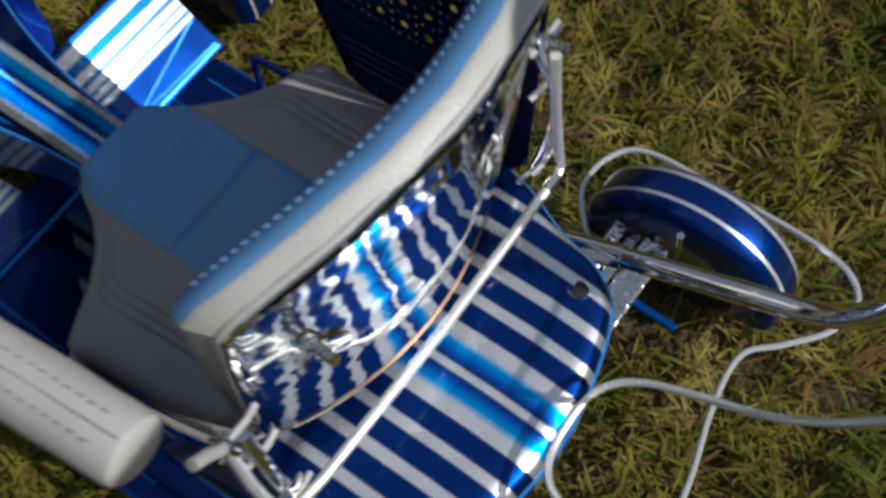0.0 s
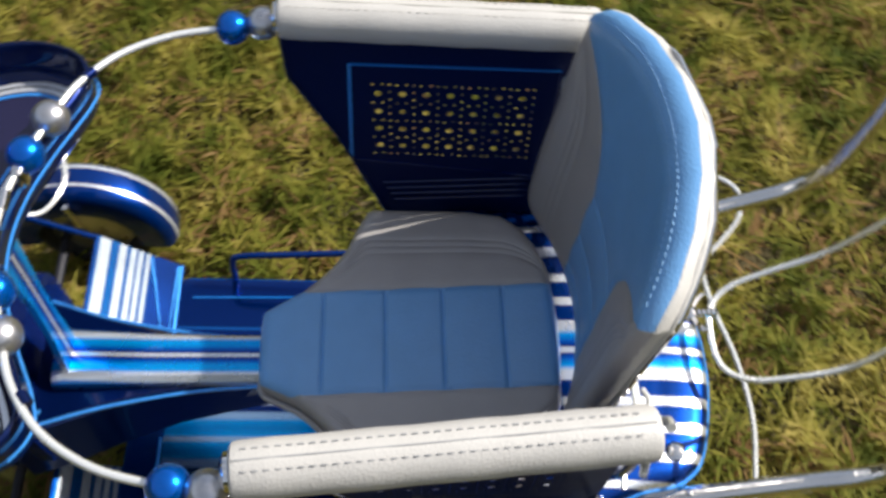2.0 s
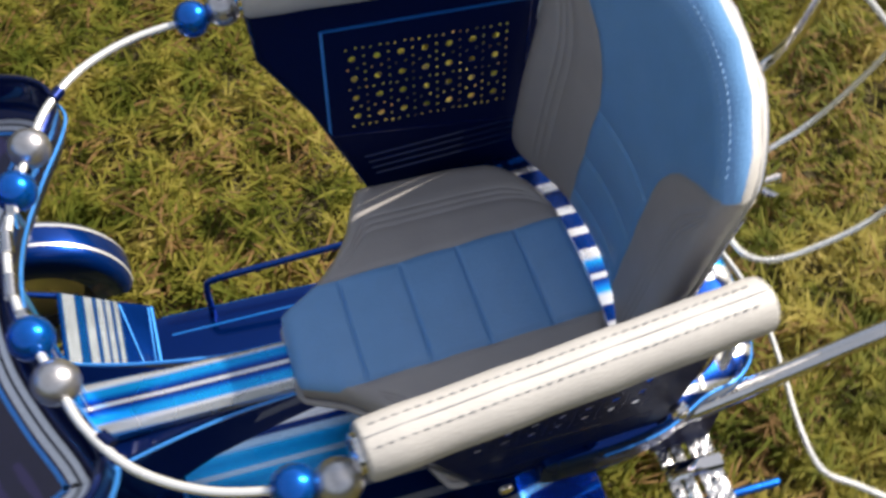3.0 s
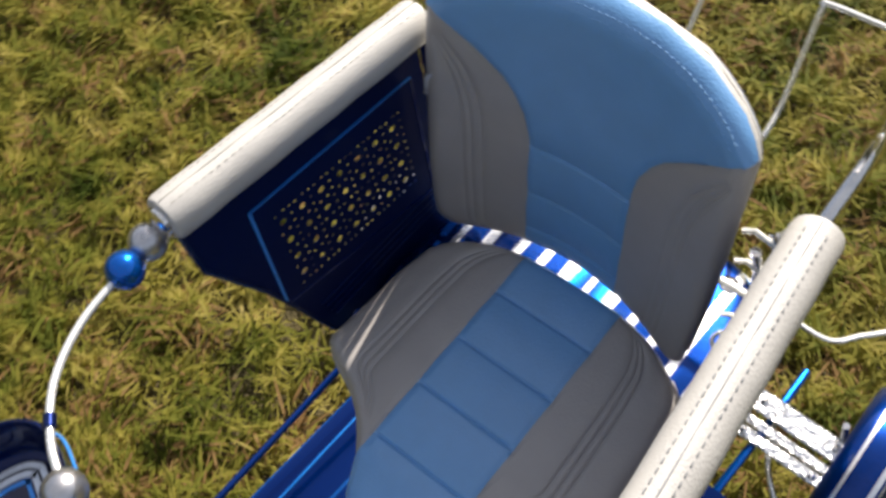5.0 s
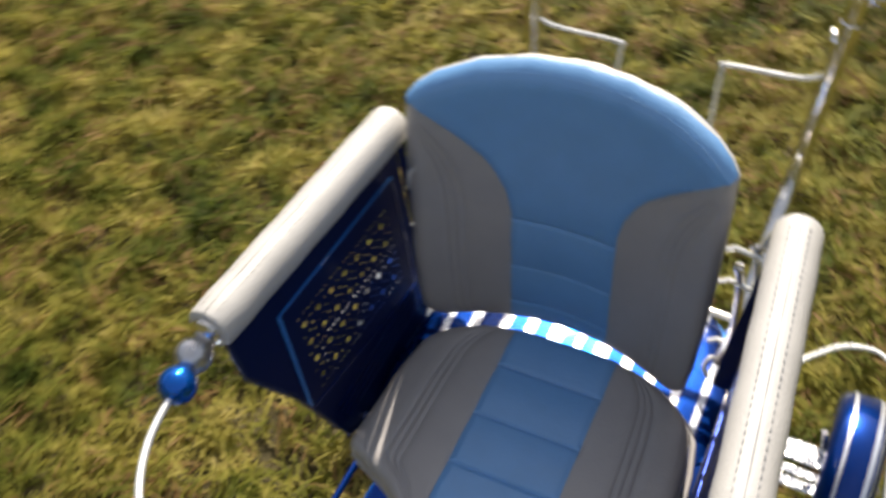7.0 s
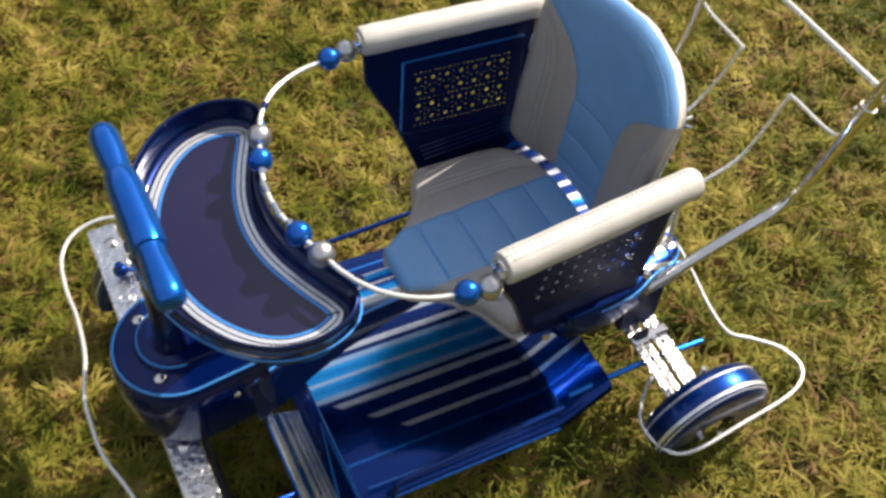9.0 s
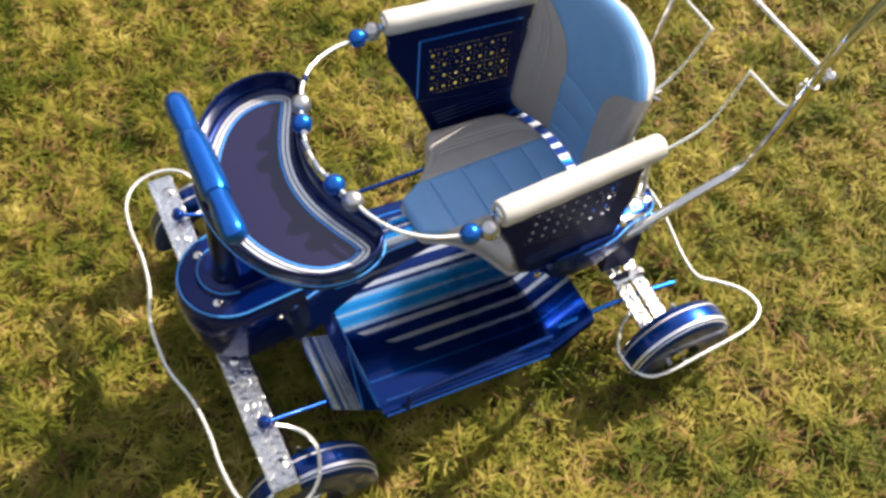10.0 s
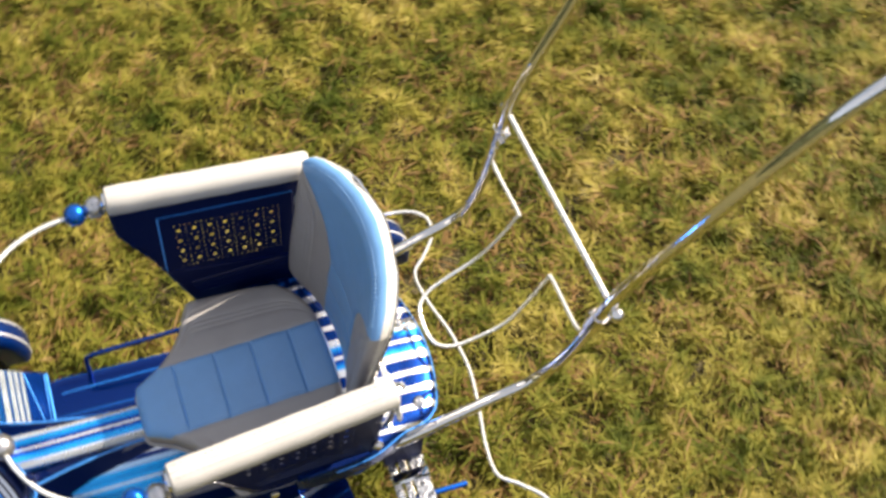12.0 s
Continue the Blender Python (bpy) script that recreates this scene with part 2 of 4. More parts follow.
nt.links.new(ramp_out(nt, noise_out(nt, 3.0, 8.0, 0.7), [(0.3, (0.02, 0.028, 0.01)), (0.5, (0.05, 0.062, 0.022)), (0.7, (0.09, 0.095, 0.035))]), p.inputs["Base Color"])
p.inputs["Roughness"].default_value = 0.8
bump(nt, p, noise_out(nt, 6.0, 6.0), 1.0, 0.3)
M_FOLIAGE = m


# ---- shapes: each gives (points, faces) ----
def joined(*shapes):
    pts, faces = [], []
    for s in shapes:
        faces += [[i + len(pts) for i in f] for f in s[1]]
        pts += [tuple(q) for q in s[0]]
    return pts, faces


def mirrored(shape):
    return [(-x, y, z) for x, y, z in shape[0]], [f[::-1] for f in shape[1]]


def curve(points, steps=6, closed=False):
    """A smooth line through points."""
    P = [Vector(q) for q in points]
    n, out = len(P), []
    for k in range(n if closed else n - 1):
        a, b, c, d = (P[(k + j) % n] if closed else P[min(max(k + j, 0), n - 1)] for j in (-1, 0, 1, 2))
        for s in range(steps):
            t = s / steps
            out.append(0.5 * (2 * b + (c - a) * t + (2 * a - 5 * b + 4 * c - d) * t * t + (3 * b - a - 3 * c + d) * t ** 3))
    if not closed:
        out.append(P[-1])
    return out


def tube(points, r, sides=10, closed=False):
    P = [Vector(q) for q in points]
    n = len(P)
    radii = [r] * n if isinstance(r, (int, float)) else list(r)
    pts, faces, side = [], [], None
    for k, q in enumerate(P):
        ahead = (P[(k + 1) % n] if closed or k < n - 1 else q) - (P[k - 1] if closed or k else q)
        ahead.normalize()
        if side is None:
            side = ahead.orthogonal().normalized()
        side = (side - ahead * side.dot(ahead)).normalized()
        up = ahead.cross(side)
        for j in range(sides):
            a = math.tau * j / sides
            pts.append(q + (side * math.cos(a) + up * math.sin(a)) * radii[k])
    for k in range(n if closed else n - 1):
        for j in range(sides):
            a, b, e = k * sides, ((k + 1) % n) * sides, (j + 1) % sides
            faces.append([a + j, a + e, b + e, b + j])
    if not closed:
        faces += [list(range(sides))[::-1], list(range((n - 1) * sides, n * sides))]
    return pts, faces


def lathe(profile, centre, axis, sides=24):
    """profile: (radius, distance along the axis), from end to end."""
    q = Vector(axis).to_track_quat("Z", "Y")
    pts, faces = [], []
    for r, h in profile:
        for j in range(sides):
            a = math.tau * j / sides
            pts.append(Vector(centre) + q @ Vector((r * math.cos(a), r * math.sin(a), h)))
    for k in range(len(profile) - 1):
        for j in range(sides):
            e = (j + 1) % sides
            faces.append([k * sides + j, k * sides + e, (k + 1) * sides + e, (k + 1) * sides + j])
    faces += [list(range(sides))[::-1], list(range((len(profile) - 1) * sides, len(profile) * sides))]
    return pts, faces


def ball(centre, r, squash=1.0, axis=(0, 0, 1), sides=24):
    steps = 14
    return lathe([(r * math.sin(math.pi * max(0.03, min(k, steps - 0.03)) / steps), -squash * r * math.cos(math.pi * k / steps)) for k in range(steps + 1)], centre, axis, sides)


def dome(centre, r, axis, sides=12):
    return lathe([(r, -0.001), (r, 0.0), (r * 0.92, r * 0.35), (r * 0.6, r * 0.6), (r * 0.1, r * 0.7)], centre, axis, sides)


def hexnut(centre, r, h, axis):
    return lathe([(r * 0.9, 0), (r, h * 0.15), (r, h * 0.85), (r * 0.88, h)], centre, axis, 6)


def loft(rings, caps=True):
    n = len(rings[0])
    pts = [tuple(q) for ring in rings for q in ring]
    faces = [[k * n + j, k * n + (j + 1) % n, (k + 1) * n + (j + 1) % n, (k + 1) * n + j] for k in range(len(rings) - 1) for j in range(n)]
    if caps:
        faces += [list(range(n))[::-1], list(range((len(rings) - 1) * n, len(rings) * n))]
    return pts, faces


def inset(outline, d):
    """A closed outline in the plan moved inwards by d (outline goes anticlockwise)."""
    n, out = len(outline), []
    for k in range(n):
        a, b, c = (Vector(outline[(k + j) % n][:2]) for j in (-1, 0, 1))
        t = (c - a).normalized()
        out.append((b.x - t.y * d, b.y + t.x * d))
    return out


def slab(outline, z0, z1, edge=0.0015):
    """A plate over a closed outline with rounded edges; z0 and z1: numbers, or functions of x and y."""
    f0 = z0 if callable(z0) else lambda x, y: z0
    f1 = z1 if callable(z1) else lambda x, y: z1
    small = inset(outline, edge)
    rings = [[(x, y, f0(x, y)) for x, y in small], [(x, y, f0(x, y) + edge) for x, y in outline], [(x, y, f1(x, y) - edge) for x, y in outline], [(x, y, f1(x, y)) for x, y in small]]
    return loft(rings)


def box(lo, hi, edge=0.001):
    (a, b, c), (d, e, f) = lo, hi
    k = edge
    out = [(a + k, b), (d - k, b), (d, b + k), (d, e - k), (d - k, e), (a + k, e), (a, e - k), (a, b + k)]
    return slab(out, c, f, edge)


def ribbon(points, width, height, normal, closed=False):
    """A flat raised line along points that lie on a surface with that normal."""
    N = Vector(normal).normalized()
    P = [Vector(q) for q in points]
    n, rings = len(P), []
    for k, q in enumerate(P):
        ahead = (P[(k + 1) % n] if closed or k < n - 1 else q) - (P[k - 1] if closed or k else q)
        s = ahead.normalized().cross(N) * width / 2
        rings.append([q - s - N * 0.0004, q + s - N * 0.0004, q + s * 0.9 + N * height, q - s * 0.9 + N * height])
    if closed:
        return loft(rings + rings[:1], caps=False)
    return loft(rings)


def stitches(points, normal, long=0.0032, gap=0.0026, wide=0.0007, high=0.0006):
    """Short threads along a line; normal: a vector or a function of the place."""
    P, shapes, left = [Vector(q) for q in points], [], 0.0
    at = 0.0
    lengths = [0.0]
    for a, b in zip(P, P[1:]):
        lengths.append(lengths[-1] + (b - a).length)

    def where(s):
        for k in range(len(P) - 1):
            if s <= lengths[k + 1]:
                return P[k].lerp(P[k + 1], (s - lengths[k]) / max(1e-9, lengths[k + 1] - lengths[k]))
        return P[-1]

    while at + long < lengths[-1]:
        a, b = where(at), where(at + long)
        N = Vector(normal(a) if callable(normal) else normal).normalized()
        shapes.append(ribbon([a, a.lerp(b, 0.25) + N * high * 0.4, a.lerp(b, 0.75) + N * high * 0.4, b], wide, high, N))
        at += long + gap
    return joined(*shapes)


def mesh_of(name, shape, mat, angle=38):
    me = bpy.data.meshes.new(name)
    me.from_pydata([tuple(q) for q in shape[0]], [], [list(f) for f in shape[1]])
    mats = mat if isinstance(mat, (list, tuple)) else [mat]
    for one in mats:
        me.materials.append(one)
    if len(shape) > 2:
        me.polygons.foreach_set("material_index", shape[2])
    me.polygons.foreach_set("use_smooth", [True] * len(me.polygons))
    me.update()
    me.set_sharp_from_angle(angle=radians(angle))
    return me


def part(name, shape, mat, parent, label="", angle=38):
    ob = new(name, mesh_of(name, shape, mat, angle))
    ob.parent = parent
    return tagged(ob, label)


# ---- ground ----
def ground():
    n, rings = 40, []
    for r in (0.3, 0.8, 1.6, 4, 12, 40, 150, 600):
        rings.append([(r * math.cos(math.tau * j / n), r * math.sin(math.tau * j / n), -0.002) for j in range(n)])
    pts, faces = loft(rings, caps=False)
    ob = new("ground", mesh_of("ground", (pts, faces + [list(range(n))]), M_SOIL))
    tagged(ob, "lawn soil with brown thatch between grass blades", "ground", kind="structure")


ground()


def low_sky_blocker():
    """Unseen ring of dark foliage, added to cut low sky light and darken reflections."""
    rng = np.random.default_rng(12)
    n, high = 260, 16
    crest = np.zeros(n)
    for k in (2, 5, 9, 14, 23, 41):
        crest += rng.uniform(0.4, 1.0) / k ** 0.55 * np.sin(math.tau * k * np.arange(n) / n + rng.random() * math.tau)
    tall = 5.4 + 0.7 * crest
    rings = []
    for front in (1, 0):
        for k in (range(high + 1) if front else range(high, -1, -1)):
            f = k / high
            puff = 0.9 * math.sin(math.pi * min(1.0, f * 1.08)) * (1 if front else -1)
            rings.append([((15.5 - puff - rng.uniform(0, 0.7)) * math.cos(math.tau * j / n), (15.5 - puff - rng.uniform(0, 0.7)) * math.sin(math.tau * j / n), -0.05 + tall[j] * f + rng.uniform(-0.15, 0.15) * (f > 0)) for j in range(n)])
    ob = new("backdrop", mesh_of("backdrop", loft(rings, caps=False), M_FOLIAGE))
    tagged(ob, "unseen dark green foliage ring added to block low sky light", "trees", kind="structure")


low_sky_blocker()


def blades(name, count, seed, mat, label, length, width, lean, rise):
    """Grass blades with a bent, tapered shape, strewn over the lawn round the stroller."""
    rng = np.random.default_rng(seed)
    tufts = count // 9
    a = rng.random(tufts) * math.tau
    rad = np.sqrt(rng.random(tufts)) ** 0.85
    thin = rng.random(tufts) < 0.12
    rad = np.where(thin, 1.0 + 1.1 * rng.random(tufts) ** 1.7, rad * (1 + 0.06 * rng.random(tufts)))
    which = np.arange(count) % tufts
    x = (0.18 + 1.08 * rad * np.cos(a))[which] + rng.normal(0, 0.0055, count)
    y = (-0.22 + 1.2 * rad * np.sin(a))[which] + rng.normal(0, 0.0055, count)
    aim = (rng.random(tufts) * math.tau)[which]
    ways = np.random.default_rng(5)
    clump = np.zeros(count)
    for _ in range(9):
        turn_of, wave, phase = ways.random() * math.tau, math.tau / ways.uniform(0.032, 0.085), ways.random() * math.tau
        clump += np.sin(wave * (x * math.cos(turn_of) + y * math.sin(turn_of)) + phase)
    clump = np.clip(clump / 2.3, -1.4, 1.4)
    long = rng.uniform(*length, count) * (1 + 0.3 * clump)
    wide = rng.uniform(*width, count)
    turn = aim + rng.normal(0, 1.0, count)
    tilt = np.radians(rng.uniform(*lean, count))
    bend = np.radians(rng.uniform(10, 55, count))
    base = rng.uniform(*rise, count) * (1 + 0.65 * clump)
    dx, dy = np.cos(turn), np.sin(turn)
    twist = rng.uniform(-0.5, 0.5, count)
    pts = np.zeros((count, 7, 3))
    px, pz = np.zeros(count), base.copy()
    for k, (step, w) in enumerate(((0.0, 0.7), (0.38, 1.0), (0.36, 0.75), (0.26, 0.0))):
        ang = tilt + bend * k / 3
        px, pz = px + long * step * np.sin(ang), pz + long * step * np.cos(ang)
        cx, cy = x + dx * px, y + dy * px
        z = np.maximum(pz, 0.001 + 0.004 * rng.random(count))
        if k < 3:
            sx, sy, sz = -dy * wide * w / 2, dx * wide * w / 2, twist * wide * w
            pts[:, 2 * k] = np.stack([cx + sx, cy + sy, z + sz], 1)
            pts[:, 2 * k + 1] = np.stack([cx - sx, cy - sy, z - sz], 1)
        else:
            pts[:, 6] = np.stack([cx, cy, z], 1)
    me = bpy.data.meshes.new(name)
    me.vertices.add(count * 7)
    me.vertices.foreach_set("co", pts.ravel())
    loops = np.array([0, 1, 3, 2, 2, 3, 5, 4, 4, 5, 6])
    me.loops.add(count * 11)
    me.loops.foreach_set("vertex_index", (np.arange(count)[:, None] * 7 + loops).ravel())
    me.polygons.add(count * 3)
    starts = (np.arange(count)[:, None] * 11 + np.array([0, 4, 8])).ravel()
    me.polygons.foreach_set("loop_start", starts)
    me.polygons.foreach_set("loop_total", np.tile([4, 4, 3], count))
    me.materials.append(mat)
    me.update(calc_edges=True)
    me.validate()
    me.polygons.foreach_set("use_smooth", [True] * len(me.polygons))
    ob = new(name, me)
    tagged(ob, label, "grass", kind="stuff")


blades("grass", 400000, 3, M_GRASS, "short green and yellowing lawn grass", (0.011, 0.029), (0.0013, 0.0029), (20, 82), (0.001, 0.011))
blades("dry_grass", 78000, 8, M_STRAW, "dry straw-coloured grass lying in the lawn", (0.009, 0.03), (0.0012, 0.0028), (50, 92), (0.003, 0.013))


# ---- stroller ----
stroller = new("stroller")
tagged(stroller, "restored vintage metal baby stroller, blue with silver stripes, on grass", "stroller")


# the steered front end stands a little to one side of the seat's middle
FRONT_SHIFT = 0.0145


def z_floor(y):
    return 0.048 + (y + 0.085) * 0.123


# floor pan, toe boards, side rails
def floor_pan():
    ys = [0.137, 0.08, 0.02, -0.04, -0.083, -0.095, -0.118, -0.14]
    top = [(y, z_floor(y) if y > -0.09 else 0.049 + (-0.088 - y) * 0.75) for y in ys]
    xs = [-0.139, -0.137, -0.13, -0.1, -0.05, 0.0, 0.05, 0.1, 0.134, 0.143, 0.145]
    drop = [0.009, 0.003, 0.0, 0, 0, 0, 0, 0, 0.0, 0.003, 0.009]
    pts, faces, n = [], [], len(xs)
    for side in (0, -0.0016):
        for y, z in top:
            pts += [(x, y, z - d + side) for x, d in zip(xs, drop)]
    half = len(top) * n
    for k in range(len(top) - 1):
        for j in range(n - 1):
            a = k * n + j
            faces.append([a, a + n, a + n + 1, a + 1])
            faces.append([half + a, half + a + 1, half + a + n + 1, half + a + n])
    border = [j for j in range(n)] + [k * n + n - 1 for k in range(1, len(top))] + [(len(top) - 1) * n + j for j in range(n - 2, -1, -1)] + [k * n for k in range(len(top) - 2, 0, -1)]
    for a, b in zip(border, border[1:] + border[:1]):
        faces.append([a, b, b + half, a + half])
    return pts, faces


floor_part = part("floor_pan", floor_pan(), M_FLOOR, stroller, "blue foot pan with silver and light blue stripes")
floor_part.location.x = -0.002
for s in (1, -1):
    part("beading", tube([(s * 0.1385 + (0.006 if s > 0 else 0), 0.134, z_floor(0.134) - 0.008), (s * 0.1385 + (0.006 if s > 0 else 0), -0.083, z_floor(-0.083) - 0.008)], 0.0022, 8), M_BRIGHT, floor_part)
    part("pinstripe", ribbon([(s * 0.124, 0.127, z_floor(0.127)), (s * 0.1265, 0.0, z_floor(0.0)), (s * 0.127, -0.04, z_floor(-0.04))], 0.0018, 0.0003, (0, 0, 1)), M_DIM, floor_part)


def toe_board(s):
    A, B = (0.137, z_floor(0.137) + 0.001), (0.194, 0.131)
    pts = []
    for off in (0.0, -0.0018):
        for (y, z), x0, x1 in ((A, 0.0 if s > 0 else -0.0085, 0.139), ((0.1578, 0.0951), 0.004 if s > 0 else -0.0045, 0.139), ((0.1586, 0.0958), 0.034, 0.139), (B, 0.042, 0.139)):
            pts += [(s * x0, y, z + off), (s * x1 * 0.5, y, z + off), (s * x1, y, z + off)]
    faces = []
    for k in range(3):
        for j in range(2):
            a = 3 * k + j
            faces += [[a, a + 1, a + 4, a + 3], [12 + a, 12 + a + 3, 12 + a + 4, 12 + a + 1]]
    ring = [0, 1, 2, 5, 8, 11, 10, 9, 6, 3]
    faces += [[a, b, b + 12, a + 12] for a, b in zip(ring, ring[1:] + ring[:1])]
    if s > 0:
        faces = [f[::-1] for f in faces]
    return pts, faces


for s in (1, -1):
    toe = part("toe_board", toe_board(s), M_TOE, stroller, "sloping blue toe board with broad silver bands")
    toe.location.x = 0.0125 if s > 0 else 0.004
    nrm = Vector((0, -0.7, 0.71))
    zig = [(s * 0.136, 0.1585, 0.0968), (s * 0.05, 0.1425, 0.0824), (s * 0.136, 0.1405, 0.0806)]
    part("pinstripe", ribbon(zig, 0.0016, 0.0005, nrm), M_LINE, toe)
    part("pinstripe", ribbon([(s * 0.137, 0.1385, 0.0788), (s * 0.006, 0.1385, 0.0788)], 0.0022, 0.0006, nrm), M_LINE, toe)
    rail = curve([(s * 0.134, 0.104, 0.068), (s * 0.1345, 0.101, 0.095), (s * 0.1345, 0.092, 0.103), (s * 0.1345, 0.04, 0.102), (s * 0.1345, -0.04, 0.1), (s * 0.1345, -0.085, 0.098)], 5)
    part("side_rail", tube(rail, 0.0028), M_BLUE, stroller, "thin blue rod along the foot pan").location = (0.008, -0.01, 0) if s > 0 else (-0.0065, 0.004, -0.008)
    link = [(s * 0.146, 0.262, 0.157), (s * 0.136, 0.19, 0.124)]
    rod = part("link_rod", tube(link, 0.0024), M_BLUE, stroller)
    rod.location.x = FRONT_SHIFT
    part("bolt", joined(ball((s * 0.146, 0.266, 0.158), 0.0075), tube([(s * 0.146, 0.266, 0.14), (s * 0.146, 0.266, 0.168)], 0.004)), M_BLUE, rod)
    rear = curve([(s * 0.124, -0.1, 0.07), (s * 0.127, -0.15, 0.078), (s * 0.13, -0.2, 0.082), (s * 0.131, -0.262, 0.072)], 5)
    part("brake_rod", tube(rear, 0.0032), M_BRIGHT, stroller, "thin bright blue rod over the rear axle")

# neck between hood and seat
def neck():
    rows = [(0.02, 0.016, 0.17, 0.198), (0.05, 0.018, 0.165, 0.202), (0.1, 0.023, 0.155, 0.207), (0.14, 0.033, 0.148, 0.211), (0.17, 0.044, 0.145, 0.214), (0.2, 0.052, 0.143, 0.217)]
    rings = []
    for y, w, z0, z1 in rows:
        e = 0.004
        rings.append([(-w + e, y, z0), (w - e, y, z0), (w, y, z0 + e), (w, y, z1 - e), (w - e, y, z1), (-w + e, y, z1), (-w, y, z1 - e), (-w, y, z0 + e)])
    return loft(rings)


def spine():
    rings = []
    for y, w, z0, z1 in ((0.018, 0.0165, 0.196, 0.21), (0.06, 0.0165, 0.2, 0.214), (0.11, 0.0175, 0.204, 0.219), (0.16, 0.0195, 0.208, 0.226), (0.168, 0.019, 0.209, 0.224)):
        rings.append([(-w, y, z0), (w, y, z0), (w, y, z1 - 0.005), (w * 0.8, y, z1 - 0.001), (w * 0.4, y, z1), (-w * 0.4, y, z1), (-w * 0.8, y, z1 - 0.001), (-w, y, z1 - 0.005)])
    return loft(rings)


neck_part = part("neck", neck(), M_NAVY, stroller, "dark blue steel neck below the steering post")
part("spine_cover", spine(), M_SPINE, neck_part, "silver and blue graded stripe cover")
for s in (1, -1):
    part("pinstripe", tube(curve([(s * 0.0165, 0.03, 0.199), (s * 0.0205, 0.08, 0.2045), (s * 0.032, 0.14, 0.21), (s * 0.05, 0.195, 0.2155)], 6), 0.0012, 6), M_LINE, neck_part)

# tray strut
strut = loft([[(-w, y, z), (w, y, z), (w, y + 0.004, z), (-w, y + 0.004, z)] for w, y, z in ((0.014, 0.157, 0.215), (0.009, 0.153, 0.26), (0.008, 0.15, 0.3), (0.012, 0.147, 0.345))])
part("tray_strut", strut, M_SPINE, stroller, "flat graded blue strut under the tray")

# hood round the steering post
def u_outline(w, front, rear, taper=0.9, n=18):
    """Anticlockwise U: round at the front, straight sides to the rear."""
    c = front - w
    arc = [(w * math.cos(math.pi * k / n), c + w * math.sin(math.pi * k / n)) for k in range(n + 1)]
    return arc + [(-w * taper, rear), (w * taper, rear)]


def hood():
    spec = [(0.046, 0.29, 0.145), (0.055, 0.297, 0.15), (0.06, 0.302, 0.165), (0.061, 0.303, 0.2), (0.06, 0.302, 0.222), (0.057, 0.299, 0.232), (0.052, 0.294, 0.237), (0.036, 0.278, 0.2385), (0.033, 0.275, 0.243), (0.031, 0.273, 0.247), (0.028, 0.27, 0.248)]
    return loft([[(x, y, z) for x, y in u_outline(w, f, 0.18)] for w, f, z in spec])


hood_part = part("hood", hood(), M_HOOD, stroller, "rounded dark blue hood with light blue pinstripe")
hood_part.location.x = 0.006
ring = [(x, y, 0.2365) for x, y in u_outline(0.0545, 0.2965, 0.16)]
part("pinstripe", tube(ring[:-2] + [(-0.05, 0.165, 0.2365)], 0.0014, 6), M_LINE, hood_part)
ring = [(x, y, 0.245) for x, y in u_outline(0.0325, 0.2745, 0.19)]
part("pinstripe", tube(ring[:-2], 0.001, 6), M_LINE, hood_part)
for s in (1, -1):
    part("bolt", dome((s * 0.032, 0.266, 0.2385), 0.0055, (0, 0, 1)), M_CHROME, hood_part)
    part("bolt", dome((s * 0.0605, 0.212, 0.214), 0.0028, (s, 0, 0)), M_CHROME, hood_part)
post = part("steering_post", lathe([(0.016, 0), (0.014, 0.01), (0.0125, 0.03), (0.0115, 0.1), (0.0115, 0.158)], (0, 0.247, 0.246), (0, -0.06, 1)), M_NAVY, stroller)


def handlebar():
    prof = [(0.002, -0.09), (0.007, -0.0895), (0.0105, -0.0865), (0.012, -0.079), (0.0119, -0.065), (0.0109, -0.05), (0.0102, -0.041), (0.0104, -0.0382), (0.0122, -0.0372), (0.0132, -0.034), (0.0139, -0.02), (0.014, 0.0)]
    return lathe(prof + [(r, -h) for r, h in prof[-2::-1]], (0.003, 0.239, 0.414), (1, 0, 0))


part("handlebar", handlebar(), M_BRIGHT, stroller, "bright blue wooden steering bar with swollen grips")

# tray
HALF = [(0.0, 0.252), (0.055, 0.242), (0.098, 0.217), (0.123, 0.186), (0.1295, 0.152), (0.121, 0.125), (0.105, 0.113), (0.088, 0.116), (0.06, 0.129), (0.03, 0.14)]
outline = [HALF[0]] + [(-x, y) for x, y in HALF[1:]] + [(0.0, 0.144)] + HALF[:0:-1]
outline = [(q.x, q.y) for q in curve([(x, y, 0) for x, y in outline], 6, True)]


def tray():
    rings = [[(x, y, 0.338) for x, y in inset(outline, 0.012)], [(x, y, 0.34) for x, y in inset(outline, 0.006)], [(x, y, 0.347) for x, y in inset(outline, 0.0025)]]
    rings += [[(x, y, z) for x, y in inset(outline, d)] for d, z in ((0.0012, 0.362), (0.0, 0.368), (-0.0008, 0.371), (0.0, 0.3735), (0.0016, 0.3742), (0.003, 0.373), (0.004, 0.368), (0.005, 0.358), (0.0075, 0.352), (0.011, 0.3505))]
    return loft(rings)


